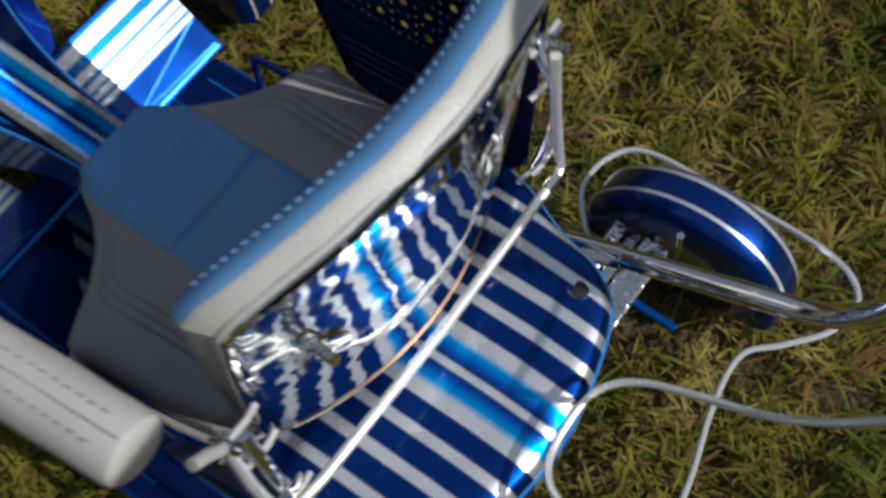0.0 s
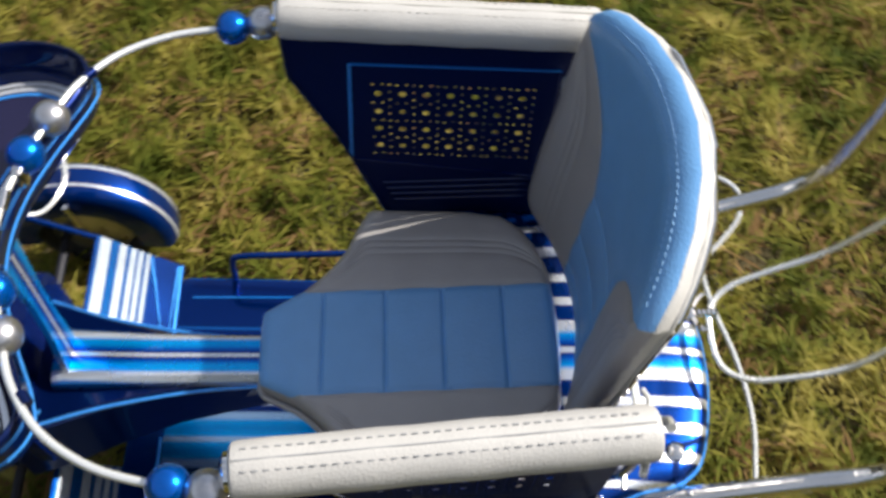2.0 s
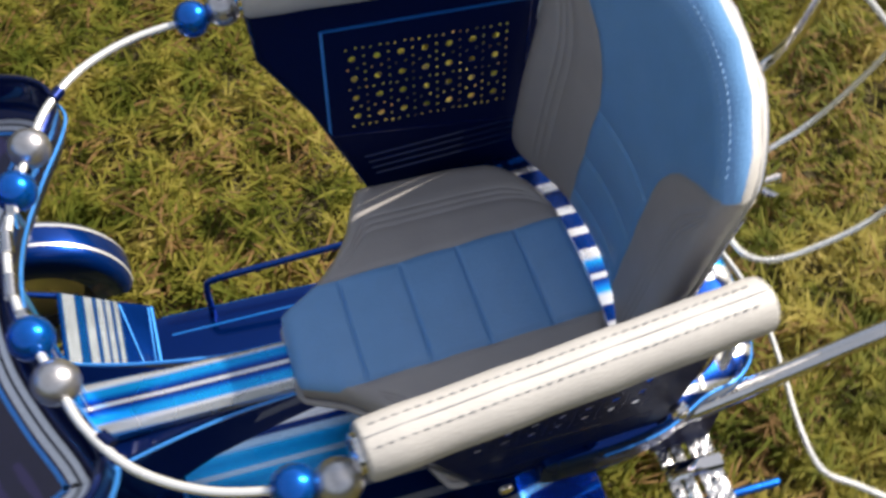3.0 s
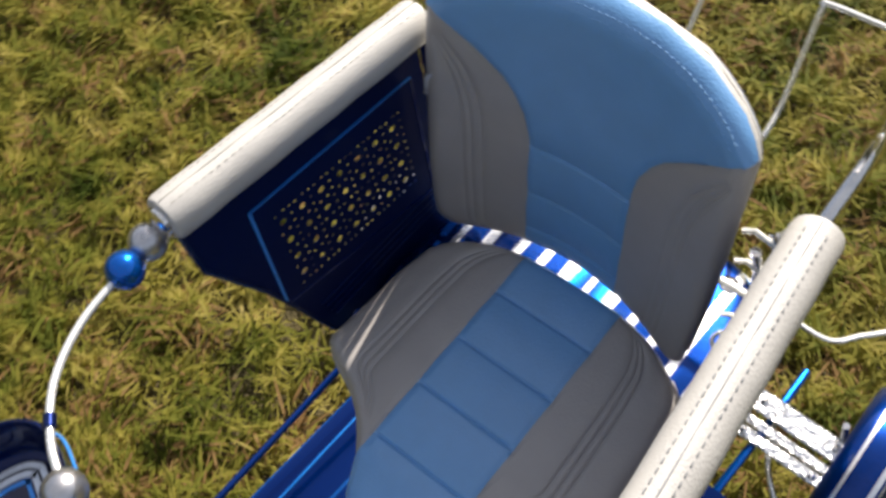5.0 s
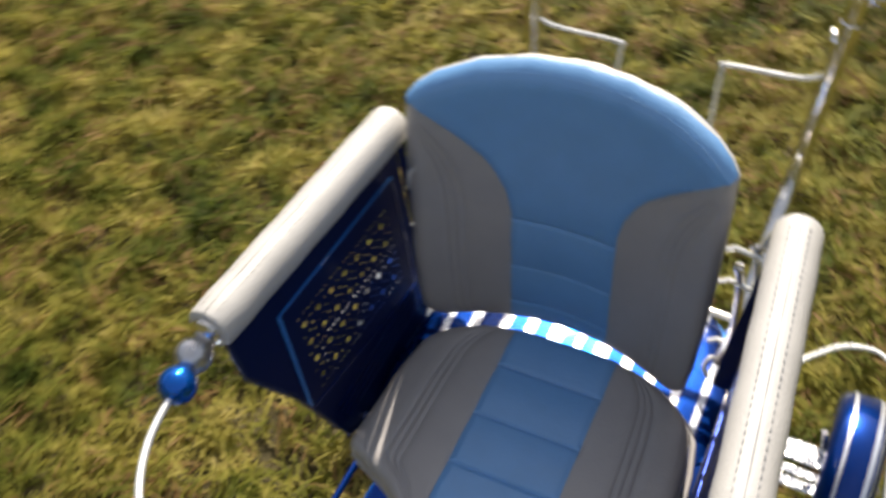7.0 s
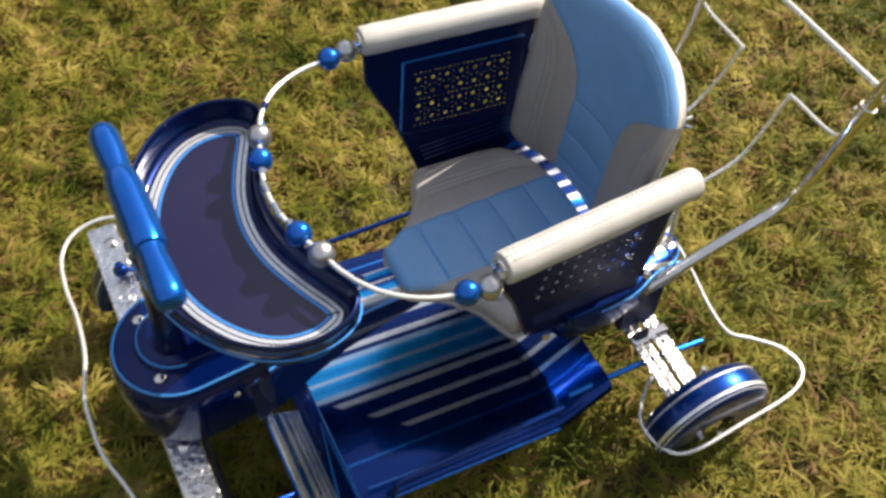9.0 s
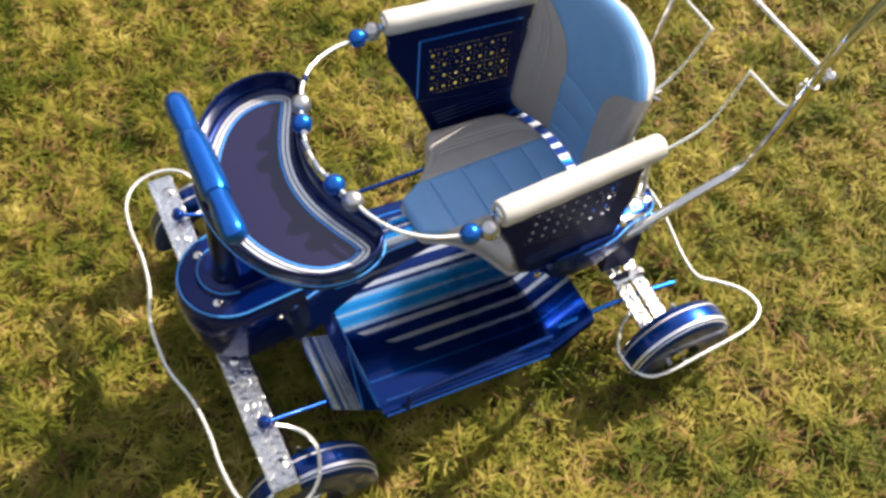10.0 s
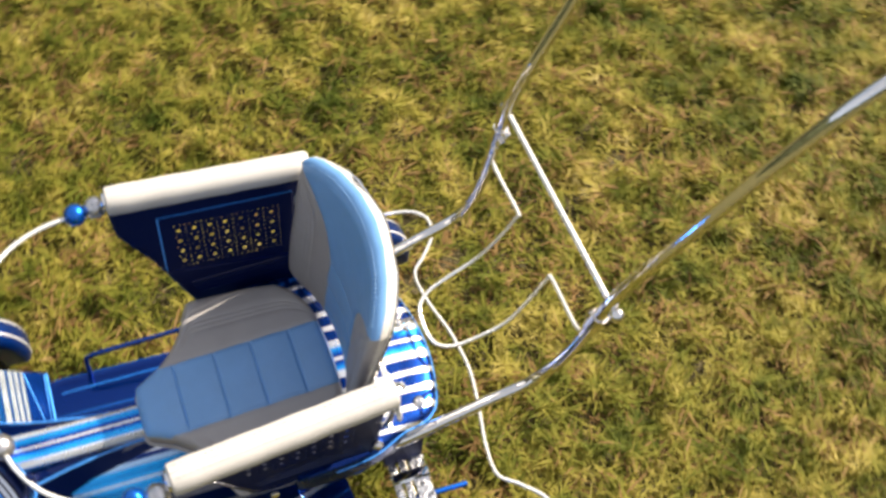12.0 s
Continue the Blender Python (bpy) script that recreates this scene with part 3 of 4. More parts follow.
tray_part = part("tray", tray(), M_NAVY, stroller, "crescent-shaped dark blue play tray with raised rim", 50)
part("tray_floor", slab(inset(outline, 0.0118), 0.3495, 0.3518, 0.0006), M_TRAY, tray_part, "purple-navy glossy tray bottom")
for d, w, mat in ((0.0145, 0.0032, M_WHITE), (0.0188, 0.0034, M_WHITE), (0.0226, 0.0022, M_LINE)):
    part("pinstripe", ribbon([(x, y, 0.3519) for x, y in inset(outline, d)], w, 0.0004, (0, 0, 1), True), mat, tray_part)
part("pinstripe", ribbon([(x, y, 0.352) for x, y in inset(outline, 0.0168)], 0.0006, 0.0003, (0, 0, 1), True), M_DARK, tray_part)
part("pinstripe", tube([(x, y, 0.3575) for x, y in inset(outline, -0.0006)], 0.0009, 6, True), M_LINE, tray_part)

# guard ring with beads
ARC = [(0.1395, 0.012, 0.368), (0.138, 0.035, 0.368), (0.13, 0.068, 0.372), (0.113, 0.096, 0.376), (0.089, 0.115, 0.379), (0.066, 0.125, 0.3795), (0.041, 0.134, 0.38), (0.02, 0.139, 0.38), (0.0, 0.141, 0.38)]


def left_of(x, y, z):
    """The guard ring's left half reaches a little further forward at the armrest."""
    return -x, y + 0.0065 * max(0.0, (x - 0.06) / 0.078), z + 0.002 * max(0.0, (x - 0.06) / 0.078)


guard = part("guard_ring", tube(curve(ARC + [left_of(*q) for q in ARC[-2::-1]], 6), 0.0021, 10), M_WIRE, stroller, "chrome guard rod curved from armrests to tray")
for s in (1, -1):
    for at, mat, lab in (((0.141, 0.017, 0.368), M_PEARL, "silver pearl bead"), ((0.138, 0.035, 0.368), M_BRIGHT, "glossy blue bead"), ((0.0655, 0.1253, 0.3795), M_PEARL, "silver pearl bead"), ((0.041, 0.134, 0.38), M_BRIGHT, "glossy blue bead")):
        part("bead", ball(at if s > 0 else left_of(*at), 0.0103), mat, guard, lab)
    part("sleeve", tube([(s * 0.1, 0.1075, 0.378), (s * 0.0945, 0.1115, 0.3787)], 0.0032), M_NAVY, guard)
    part("bracket", box((s * 0.03 - 0.004, 0.133, 0.37), (s * 0.03 + 0.004, 0.139, 0.383)), M_CHROME, guard)
    part("sleeve", tube([(s * 0.012 - 0.006, 0.1403, 0.38), (s * 0.012 + 0.006, 0.1403, 0.38)], 0.0031), M_CHROME, guard)

# deck and tub behind the seat
def deck_outline(n=10):
    half = [(0.11, -0.085), (0.112, -0.1), (0.112, -0.14), (0.108, -0.168), (0.0955, -0.198), (0.09, -0.222), (0.08, -0.2375), (0.066, -0.2455), (0.045, -0.2515), (0.02, -0.256)]
    return [(-x, y) for x, y in half] + [(0.0, -0.257)] + half[::-1]


def z_deck(x, y):
    return 0.2075 - 0.018 * max(0.0, (-0.15 - y) / 0.1) ** 1.5 - 0.15 * x * x


def deck():
    o = deck_outline()
    o = [(q.x, q.y) for q in curve([(x, y, 0) for x, y in o], 5)]
    rings = []
    for d, dz in ((0.03, 0.0), (0.012, 0.0), (0.006, -0.0006), (0.003, -0.002), (0.001, -0.0045), (0.0, -0.009), (0.0, -0.03)):
        rings.append([(x, y, z_deck(x, y) + dz) for x, y in inset(o, d)])
    return loft(rings[::-1])


deck_part = part("rear_deck", deck(), M_DECK, stroller, "blue rear deck with silver and light blue stripes", 60)
deck_edge = [(q.x, q.y, z_deck(q.x, q.y) - 0.0085) for q in curve([(x, y, 0) for x, y in deck_outline()], 5)]
part("pinstripe", tube(deck_edge[8:-8], 0.0011, 6), M_LINE, deck_part)
x, y = 0.0705, -0.224
part("screw_cup", lathe([(0.0044, 0.0003), (0.0048, 0.0008), (0.0056, 0.0011), (0.006, 0.0), (0.0055, -0.002)], (x, y, z_deck(x, y)), (0, 0, 1)), M_CHROME, deck_part)
part("hole_plug", lathe([(0.0047, 0.0), (0.0047, 0.0006), (0.001, 0.0007)], (x, y, z_deck(x, y)), (0, 0, 1)), M_RUBBER, deck_part)
part("cap_nut", dome((-x, y, z_deck(x, y)), 0.0065, (0, 0, 1), 18), M_CHROME, deck_part)


def tub():
    o = [(-0.1, -0.095), (-0.106, -0.12), (-0.106, -0.15), (-0.094, -0.2), (-0.08, -0.232), (-0.045, -0.245), (0.045, -0.245), (0.08, -0.232), (0.094, -0.2), (0.106, -0.15), (0.106, -0.12), (0.1, -0.095), (0.055, -0.07), (-0.055, -0.07)]
    return slab(o, 0.145, 0.172, 0.006)


part("seat_tub", tub(), M_NAVY, stroller, "dark blue steel tub under the seat")

# side panels with punched pattern
PANEL = [(0.006, 0.372), (0.006, 0.34), (-0.0175, 0.288), (-0.044, 0.205), (-0.06, 0.196), (-0.155, 0.196), (-0.164, 0.21), (-0.172, 0.35), (-0.174, 0.362)]


def panel_x(z):
    return 0.1135 + (z - 0.2) * 0.075


def panel_at(s, y, z, off=0.0):
    """Across the panel at a place along it; the one on the child's left is bent inwards at its rear top."""
    bend = 0.0 if s > 0 else 0.0085 * max(0.0, 0.36 - z) / 0.16 + 0.011 * max(0.0, -y) / 0.186 * max(0.0, z - 0.2) / 0.17
    return s * (panel_x(z) + off) + bend


def side_panel(s):
    """A sheet with round holes: large ones in four rows of seven, small ones in rows and files between."""
    bm = bmesh.new()
    loops = [[(y, z) for y, z in PANEL]]
    top = lambda y: 0.322 + (y + 0.047) * 0.111
    ring = lambda y, z, r, n: [(y + r * math.cos(math.tau * k / n), z + r * math.sin(math.tau * k / n)) for k in range(n)]
    for c in range(7):
        y0 = -0.047 - c * 0.015
        for r in range(4):
            loops.append(ring(y0 + r * 0.0008, top(y0) - r * 0.0157, 0.0023, 10))
        for r in range(5):
            for e in (-0.003, 0.003):
                loops.append(ring(y0 + e + r * 0.0008, top(y0) + 0.0078 - r * 0.0157, 0.00095, 6))
        for r in range(11):
            loops.append(ring(y0 - 0.0075 + r * 0.0003, top(y0 - 0.0075) + 0.0078 - r * 0.0063, 0.00095, 6))
    for loop in loops:
        vs = [bm.verts.new((0, y, z)) for y, z in loop]
        for a, b in zip(vs, vs[1:] + vs[:1]):
            bm.edges.new((a, b))
    bmesh.ops.triangle_fill(bm, use_beauty=True, use_dissolve=False, edges=bm.edges[:])
    got = bmesh.ops.extrude_face_region(bm, geom=bm.faces[:])
    for v in got["geom"]:
        if isinstance(v, bmesh.types.BMVert):
            v.co.x = 0.0004
    for v in bm.verts:
        v.co.x = panel_at(s, v.co.y, v.co.z, v.co.x)
    bmesh.ops.recalc_face_normals(bm, faces=bm.faces[:])
    me = bpy.data.meshes.new("side_panel")
    bm.to_mesh(me)
    bm.free()
    me.materials.append(M_PANEL)
    ob = new("side_panel", me)
    ob.parent = stroller
    return tagged(ob, "dark blue side panel with punched dot pattern")


for s in (1, -1):
    panel = side_panel(s)
    frame_line = [(-0.0315, 0.348), (-0.16, 0.335), (-0.154, 0.236), (-0.025, 0.2635)]
    pts = [(panel_at(s, y, z, -0.0003), y, z) for y, z in frame_line]
    # one frame line: lit front edge bright, shaded top, rear and bottom painted darker
    part("pinstripe", ribbon([pts[3], pts[0]], 0.0019, 0.0005, (-s, 0, 0)), M_LINE, panel)
    part("pinstripe", ribbon([pts[0], pts[1]], 0.0017, 0.0005, (-s, 0, 0)), M_DIM, panel)
    part("pinstripe", joined(*[ribbon([a, b], 0.0013, 0.0004, (-s, 0, 0)) for a, b in ((pts[1], pts[2]), (pts[2], pts[3]))]), M_HOOD, panel)
    for k in range(4):
        z = 0.2165 + k * 0.0062
        part("rib", tube([(panel_at(s, -0.05, z, -0.0002), -0.05 + k * 0.002, z + 0.002), (panel_at(s, -0.15, z, -0.0002), -0.15, z)], 0.0011, 6), M_NAVY, panel)
    flange = [[(panel_at(s, y, z, -0.0002), y, z), (panel_at(s, y, z, -w), y - 0.002, z), (panel_at(s, y, z, -w), y - 0.0032, z), (panel_at(s, y, z, -0.0002), y - 0.0012, z)] for y, z, w in ((-0.1645, 0.213, 0.005 if s > 0 else 0.012), (-0.1685, 0.28, 0.005 if s > 0 else 0.009), (-0.1722, 0.345, 0.005 if s > 0 else 0.006), (-0.1725, 0.352, 0.004))]
    part("rear_flange", loft(flange), M_PANEL, panel)
    part("rolled_edge", tube([(panel_at(s, y, z, 0.0003), y, z) for y, z in PANEL[:7]], 0.0016, 8), M_NAVY, panel)
    part("bolt", dome((s * 0.1135, -0.062, 0.199), 0.0045, (s, 0, 0)), M_CHROME, panel)

# armrests
def armrest(s):
    a, b = (Vector((0.1355, 0.0065, 0.379)), Vector((0.128, -0.18, 0.364))) if s > 0 else (Vector((-0.136, 0.0125, 0.38)), Vector((-0.121, -0.177, 0.367)))
    n = (b - a).length
    prof = [(0.006, 0.0), (0.0112, 0.0004), (0.0127, 0.0016), (0.0133, 0.0045)] + [(0.0134 + 0.00025 * math.sin(k * 2.1), 0.0045 + (n - 0.009) * k / 12) for k in range(1, 12)] + [(0.0133, n - 0.0045), (0.0127, n - 0.0016), (0.0112, n - 0.0004), (0.006, n)]
    pad = part("armrest", lathe(prof, a, b - a, 28), M_BEIGE, stroller, "off-white leather padded armrest")
    ahead = (b - a).normalized()
    side = ahead.cross(Vector((0, 0, 1))).normalized()
    up = side.cross(ahead)
    for ang in (-22, 22):
        nrm = up * math.cos(radians(ang)) + side * math.sin(radians(ang))
        part("stitching", stitches([a + ahead * 0.006 + nrm * 0.0134, b - ahead * 0.006 + nrm * 0.0134], nrm, 0.0027, 0.0022, *((0.0006, 0.0005) if s < 0 else (0.0004, 0.0002))), M_THREAD if s < 0 else M_HEM, pad)
    part("seam", tube([a + ahead * 0.003 + up * 0.01325, b - ahead * 0.003 + up * 0.01325], 0.0005, 6), M_THREAD if s < 0 else M_HEM, pad)
    part("end_collar", lathe([(0.009, 0), (0.009, 0.004), (0.006, 0.006)], a + ahead * 0.002, -ahead), M_CHROME, pad)


for s in (1, -1):
    armrest(s)


# cushions
def pad(rows, half, middle, place, thick, seams, files, edge=0.008, depth=0.0016, rear=lambda u, v: (u, v), crest=None):
    """A padded panel: rows along v, mirrored in u; middle(v): half-width of the centre colour."""
    vs = sorted(set([round(v, 5) for v in rows] + [round(q + d, 5) for q in seams for d in (-0.0034, -0.0018, -0.0008, 0, 0.0008, 0.0018, 0.0034) if rows[0] < q + d < rows[-1]]))
    fr = [0.0, 0.02, 0.05, 0.1, 0.2, 0.3]
    for q in files:
        fr += [q - 0.03, q - 0.012, q, q + 0.012, q + 0.03]
    fr = sorted(set([round(k, 4) for k in fr + [0.7, 0.8, 0.88, 0.94, 0.98, 1.0]]))
    mid = [0.0, 0.3, 0.6, 0.85, 0.95]
    edge_line = [(half(v), v) for v in np.linspace(rows[0], rows[-1], 1500)]
    if crest:
        edge_line = edge_line[::3] + [(u, crest(u, rows[-1])) for u in np.linspace(0.0, crest(None, rows[-1]), 1000)]
    E = np.array(edge_line + [(-a, b) for a, b in edge_line])
    pts, cols, grid = [], None, []
    for row in vs:
        at = lambda u: crest(u, row) if crest else row
        w = crest(None, row) if crest else half(row)
        m, high = 0.0, w - 0.0006
        for _ in range(24):
            half_way = (m + high) / 2
            m, high = (half_way, high) if middle(at(half_way)) > half_way else (m, half_way)
        us = [m * k for k in mid] + [m + (w - m) * k for k in fr]
        us = [-u for u in us[:0:-1]] + us
        cols = len(us)
        for u in us:
            v = at(u)
            d = float(np.sqrt(((E - (u, v)) ** 2).sum(1).min()))
            d = min(d, v - rows[0], d if crest else rows[-1] - v)
            h = 0.0
            if d < edge:
                h -= edge * (1 - math.sqrt(max(0.0, 1 - (1 - d / edge) ** 2)))
            groove = 0.0
            if abs(u) < m + 0.0005:
                groove = max([math.exp(-((v - q) / 0.0011) ** 2) for q in seams] + [0.0])
                spans = [abs(v - q) for q in seams]
                h += 0.0012 * (1 - math.exp(-(min(spans) / 0.01) ** 2))
            if d > 0.004:
                groove = max(groove, math.exp(-((abs(u) - m) / 0.0011) ** 2))
                for q in files:
                    groove = max(groove, 0.6 * math.exp(-((abs(u) - m - (w - m) * q) / 0.0008) ** 2)) if w - m > 0.02 else groove
            pts.append((u, v, h - depth * groove))
        grid.append(len(us))
    n = len(vs)
    faces, index = [], []
    centre = cols // 2
    blue = len(mid)
    for k in range(n - 1):
        for j in range(cols - 1):
            a = k * cols + j
            faces.append([a, a + 1, a + cols + 1, a + cols])
            inside = centre - blue <= j < centre + blue
            index.append(0 if inside else 1)
    border = list(range(cols)) + [k * cols + cols - 1 for k in range(1, n)] + [(n - 1) * cols + j for j in range(cols - 2, -1, -1)] + [k * cols for k in range(n - 2, 0, -1)]
    base = len(pts)
    low = [(*rear(pts[i][0], pts[i][1]), -thick) for i in border]
    mids = [(pts[i][0], pts[i][1], min(pts[i][2], -edge) - 0.0006) for i in border]
    nb = len(border)
    pts = pts + mids + low
    for k in range(nb):
        e = (k + 1) % nb
        faces += [[border[k], base + k, base + e, border[e]], [base + k, base + nb + k, base + nb + e, base + e]]
        index += [2, 2]
    if crest:
        start = len(pts)
        pts = pts + [(*rear(u, v), -thick + 0.0008) for u, v, _ in pts[:base]]
        for k in range(n - 1):
            for j in range(cols - 1):
                a = start + k * cols + j
                faces.append([a, a + cols, a + cols + 1, a + 1])
                index.append(3)
    else:
        faces.append([base + nb + k for k in range(nb)])
        index.append(2)
    return [place(*q) for q in pts], faces, index


def table(pairs):
    xs, ys = [a for a, _ in pairs], [b for _, b in pairs]
    return lambda v: float(np.interp(v, xs, ys))


seat_half = table([(-0.156, 0.008), (-0.155, 0.033), (-0.153, 0.047), (-0.1495, 0.06), (-0.1445, 0.071), (-0.138, 0.082), (-0.131, 0.0895), (-0.123, 0.095), (-0.1, 0.0995), (-0.06, 0.1025), (-0.036, 0.1045), (-0.031, 0.1025), (-0.025, 0.09), (-0.018, 0.0725), (-0.008, 0.0575), (0.003, 0.0465), (0.0125, 0.0385), (0.02, 0.0345), (0.028, 0.0305), (0.034, 0.0275), (0.0365, 0.0255), (0.0375, 0.0225), (0.038, 0.014)])
seat_rows = list(np.linspace(-0.156, -0.12, 14)) + list(np.linspace(-0.116, -0.04, 20)) + list(np.linspace(-0.038, 0.038, 40))
seat_shape = pad(seat_rows, seat_half, lambda v: 0.0365, lambda u, v, h: (u + 0.002, v, 0.2245 + h - 0.05 * max(0.0, abs(u) - 0.06) - 0.1 * max(0.0, v - 0.01)), 0.0195, [-0.121, -0.0815, -0.044, -0.0035], [0.42, 0.5, 0.58])
seat = part("seat_cushion", seat_shape, [M_PALE, M_GREY, M_GREY], stroller, "grey leather seat cushion with pale blue quilted middle", 70)
edge_pts = [(seat_half(v), v, 0.2075) for v in np.linspace(-0.14, 0.0375, 60)]
part("piping", tube([(x + 0.0006, y, z - 0.05 * max(0.0, x - 0.06)) for x, y, z in edge_pts] + [(-x - 0.0006, y, z - 0.05 * max(0.0, x - 0.06)) for x, y, z in edge_pts[::-1]], 0.0021, 8), M_GREY, seat)

back_half = table([(0.2175, 0.074), (0.219, 0.083), (0.222, 0.0885), (0.23, 0.0935), (0.245, 0.0955), (0.28, 0.098), (0.33, 0.0992), (0.375, 0.099), (0.396, 0.0985), (0.4015, 0.095), (0.406, 0.089), (0.4105, 0.08), (0.4145, 0.068), (0.4185, 0.05), (0.4203, 0.03), (0.421, 0.008)])
back_top = table([(0.0, 0.421), (0.03, 0.4203), (0.05, 0.4185), (0.068, 0.4145), (0.08, 0.4105), (0.089, 0.406), (0.095, 0.4015), (0.0985, 0.396)])
back_mid = table([(0.2, 0.0345), (0.3, 0.0345), (0.318, 0.0345), (0.335, 0.0375), (0.35, 0.0445), (0.36, 0.052), (0.3715, 0.065), (0.384, 0.08), (0.392, 0.09), (0.398, 0.1)])
BACK_X = 0.0125


def back_crest(u, row):
    """Rows of the pad bend towards the arched top; without u, the half width of a row."""
    k = min(1.0, max(0.0, (row - 0.325) / 0.096))
    if u is None:
        return back_half(row - 0.025 * k)
    return row - (0.421 - back_top(abs(u))) * k


def back_place(u, v, h):
    lean = -0.1655 - (v - 0.22) * 0.11 - 1.1 * max(0.0, v - 0.335) ** 2
    if h < 0:
        h *= 0.62 + 0.38 * min(1.0, max(0.0, (v - 0.226) / 0.15))
    return (BACK_X + u, lean + (0.033 - 0.008 * min(1.0, max(0.0, (v - 0.22) / 0.11))) * (abs(u) / 0.1) ** 2 + h, v)


def back_rear(u, v):
    """The rear outline of the pad: a little smaller than the front one, so that the side band slopes."""
    k = min(1.0, max(0.0, (v - 0.225) / 0.19))
    return u * (1 - 0.055 * (0.3 + 0.7 * k)), v - 0.0068 * k


back_rows = [0.2175, 0.2182, 0.219, 0.2205, 0.222, 0.225] + list(np.linspace(0.23, 0.38, 32)) + list(np.linspace(0.384, 0.41, 10)) + [0.4125, 0.4145, 0.4165, 0.418, 0.4192, 0.4201, 0.4207, 0.421]
back_shape = pad(back_rows, back_half, back_mid, back_place, 0.0205, [0.312, 0.2715, 0.238], [0.45, 0.55, 0.63], 0.0125, rear=back_rear, crest=back_crest)
back = part("backrest", back_shape, [M_PALE, M_GREY, M_BEIGE, M_CHROME], stroller, "pale blue and grey leather backrest with off-white edge", 70)


def back_line(d, edge=0.0125):
    """A line along the crest, d inside the outline, on the rounded edge of the pad."""
    us = np.linspace(-0.09, 0.09, 70)
    out = []
    for u in us:
        slope = (back_top(abs(u + 0.002)) - back_top(abs(u - 0.002))) / 0.004
        n = math.sqrt(1 + slope * slope)
        h = 0.0014 - edge * (1 - math.sqrt(1 - (1 - d / edge) ** 2))
        out.append(back_place(u + d * slope / n, back_top(abs(u)) - d / n + 0.0004, h))
    return out


for d in (0.0045, 0.0078):
    part("stitching", stitches(back_line(d), (0, 0.85, 0.5), 0.0021, 0.0019, 0.00016, 0.0002), M_THREAD_BLUE, back)
rim = [back_rear(back_half(v), v) for v in np.linspace(0.235, 0.421, 60)]
fold = [back_place(u + 0.0006, v + 0.0008, -0.019) for u, v in rim]
part("piping", tube(fold + [(2 * BACK_X - x, y, z) for x, y, z in fold[::-1]], 0.0016, 8), M_BEIGE, back, "off-white folded leather hem")
rim = [back_place(u - 0.0008, v - 0.0008, -0.0212) for u, v in rim]
part("frame", tube(rim + [(2 * BACK_X - x, y, z) for x, y, z in rim[::-1]], 0.0022, 8), M_CHROME, back, "chrome rim round the back of the backrest")


def back_plate():
    rows, cols, pts, faces = 16, 22, [], []
    for side in (0.0, 0.0012):
        for k in range(rows + 1):
            v = 0.226 + (0.4185 - 0.226) * k / rows
            for j in range(cols + 1):
                t = -1 + 2 * j / cols
                u, w = back_rear(back_half(v), v)
                x, y, z = back_place(t * (u - 0.003 - 0.005 * (1 - k / rows)), w, -0.0215)
                bulge = 0.004 * (1 - t * t) * math.sin(math.pi * min(1.0, (0.4185 - v) / 0.21 + 0.02))
                pts.append((x, y - bulge + side, z))
    half, n = (rows + 1) * (cols + 1), cols + 1
    for k in range(rows):
        for j in range(cols):
            a = k * n + j
            faces += [[a, a + 1, a + n + 1, a + n], [half + a, half + a + n, half + a + n + 1, half + a + 1]]
    ring = list(range(n)) + [k * n + cols for k in range(1, rows + 1)] + [rows * n + j for j in range(cols - 1, -1, -1)] + [k * n for k in range(rows - 1, 0, -1)]
    faces += [[b, a, a + half, b + half] for a, b in zip(ring, ring[1:] + ring[:1])]
    return pts, faces


plate_shape = back_plate()
plate = part("back_plate", plate_shape, M_PLATE, back, "mirror-bright chrome back plate")
part("edge_strip", tube([(x, y, z) for x, y, z in plate_shape[0][:23]], 0.0009, 6), M_COPPER, plate, "thin copper edge")


def wing_nut(at, axis):
    a, q = Vector(at), Vector(axis).normalized()
    side = q.cross(Vector((0, 0, 1))).normalized()
    up = side.cross(q)
    screw = part("bolt", lathe([(0.0019 + 0.0004 * (k % 2), k * 0.0011) for k in range(20)], a - q * 0.002, q, 10), M_CHROME, back)
    wing = [ball(a + q * 0.006, 0.0042, 0.7)]
    for d in (1, -1):
        wing.append(loft([[a + q * (0.006 + h) + side * d * r + up * w * e for e, h2 in ((-1, 0), (1, 0))] + [a + q * (0.0085 + h) + side * d * r + up * w * e for e in (1, -1)] for r, h, w in ((0.0025, 0.0, 0.0014), (0.007, 0.003, 0.0012), (0.01, 0.006, 0.0009))]))
    part("wing_nut", joined(*wing), M_CHROME, screw)


wing_nut((0.079, -0.191, 0.363), (0.05, -1, 0.25))
wing_nut((-0.063, -0.194, 0.37), (-0.1, -1, 0.2))

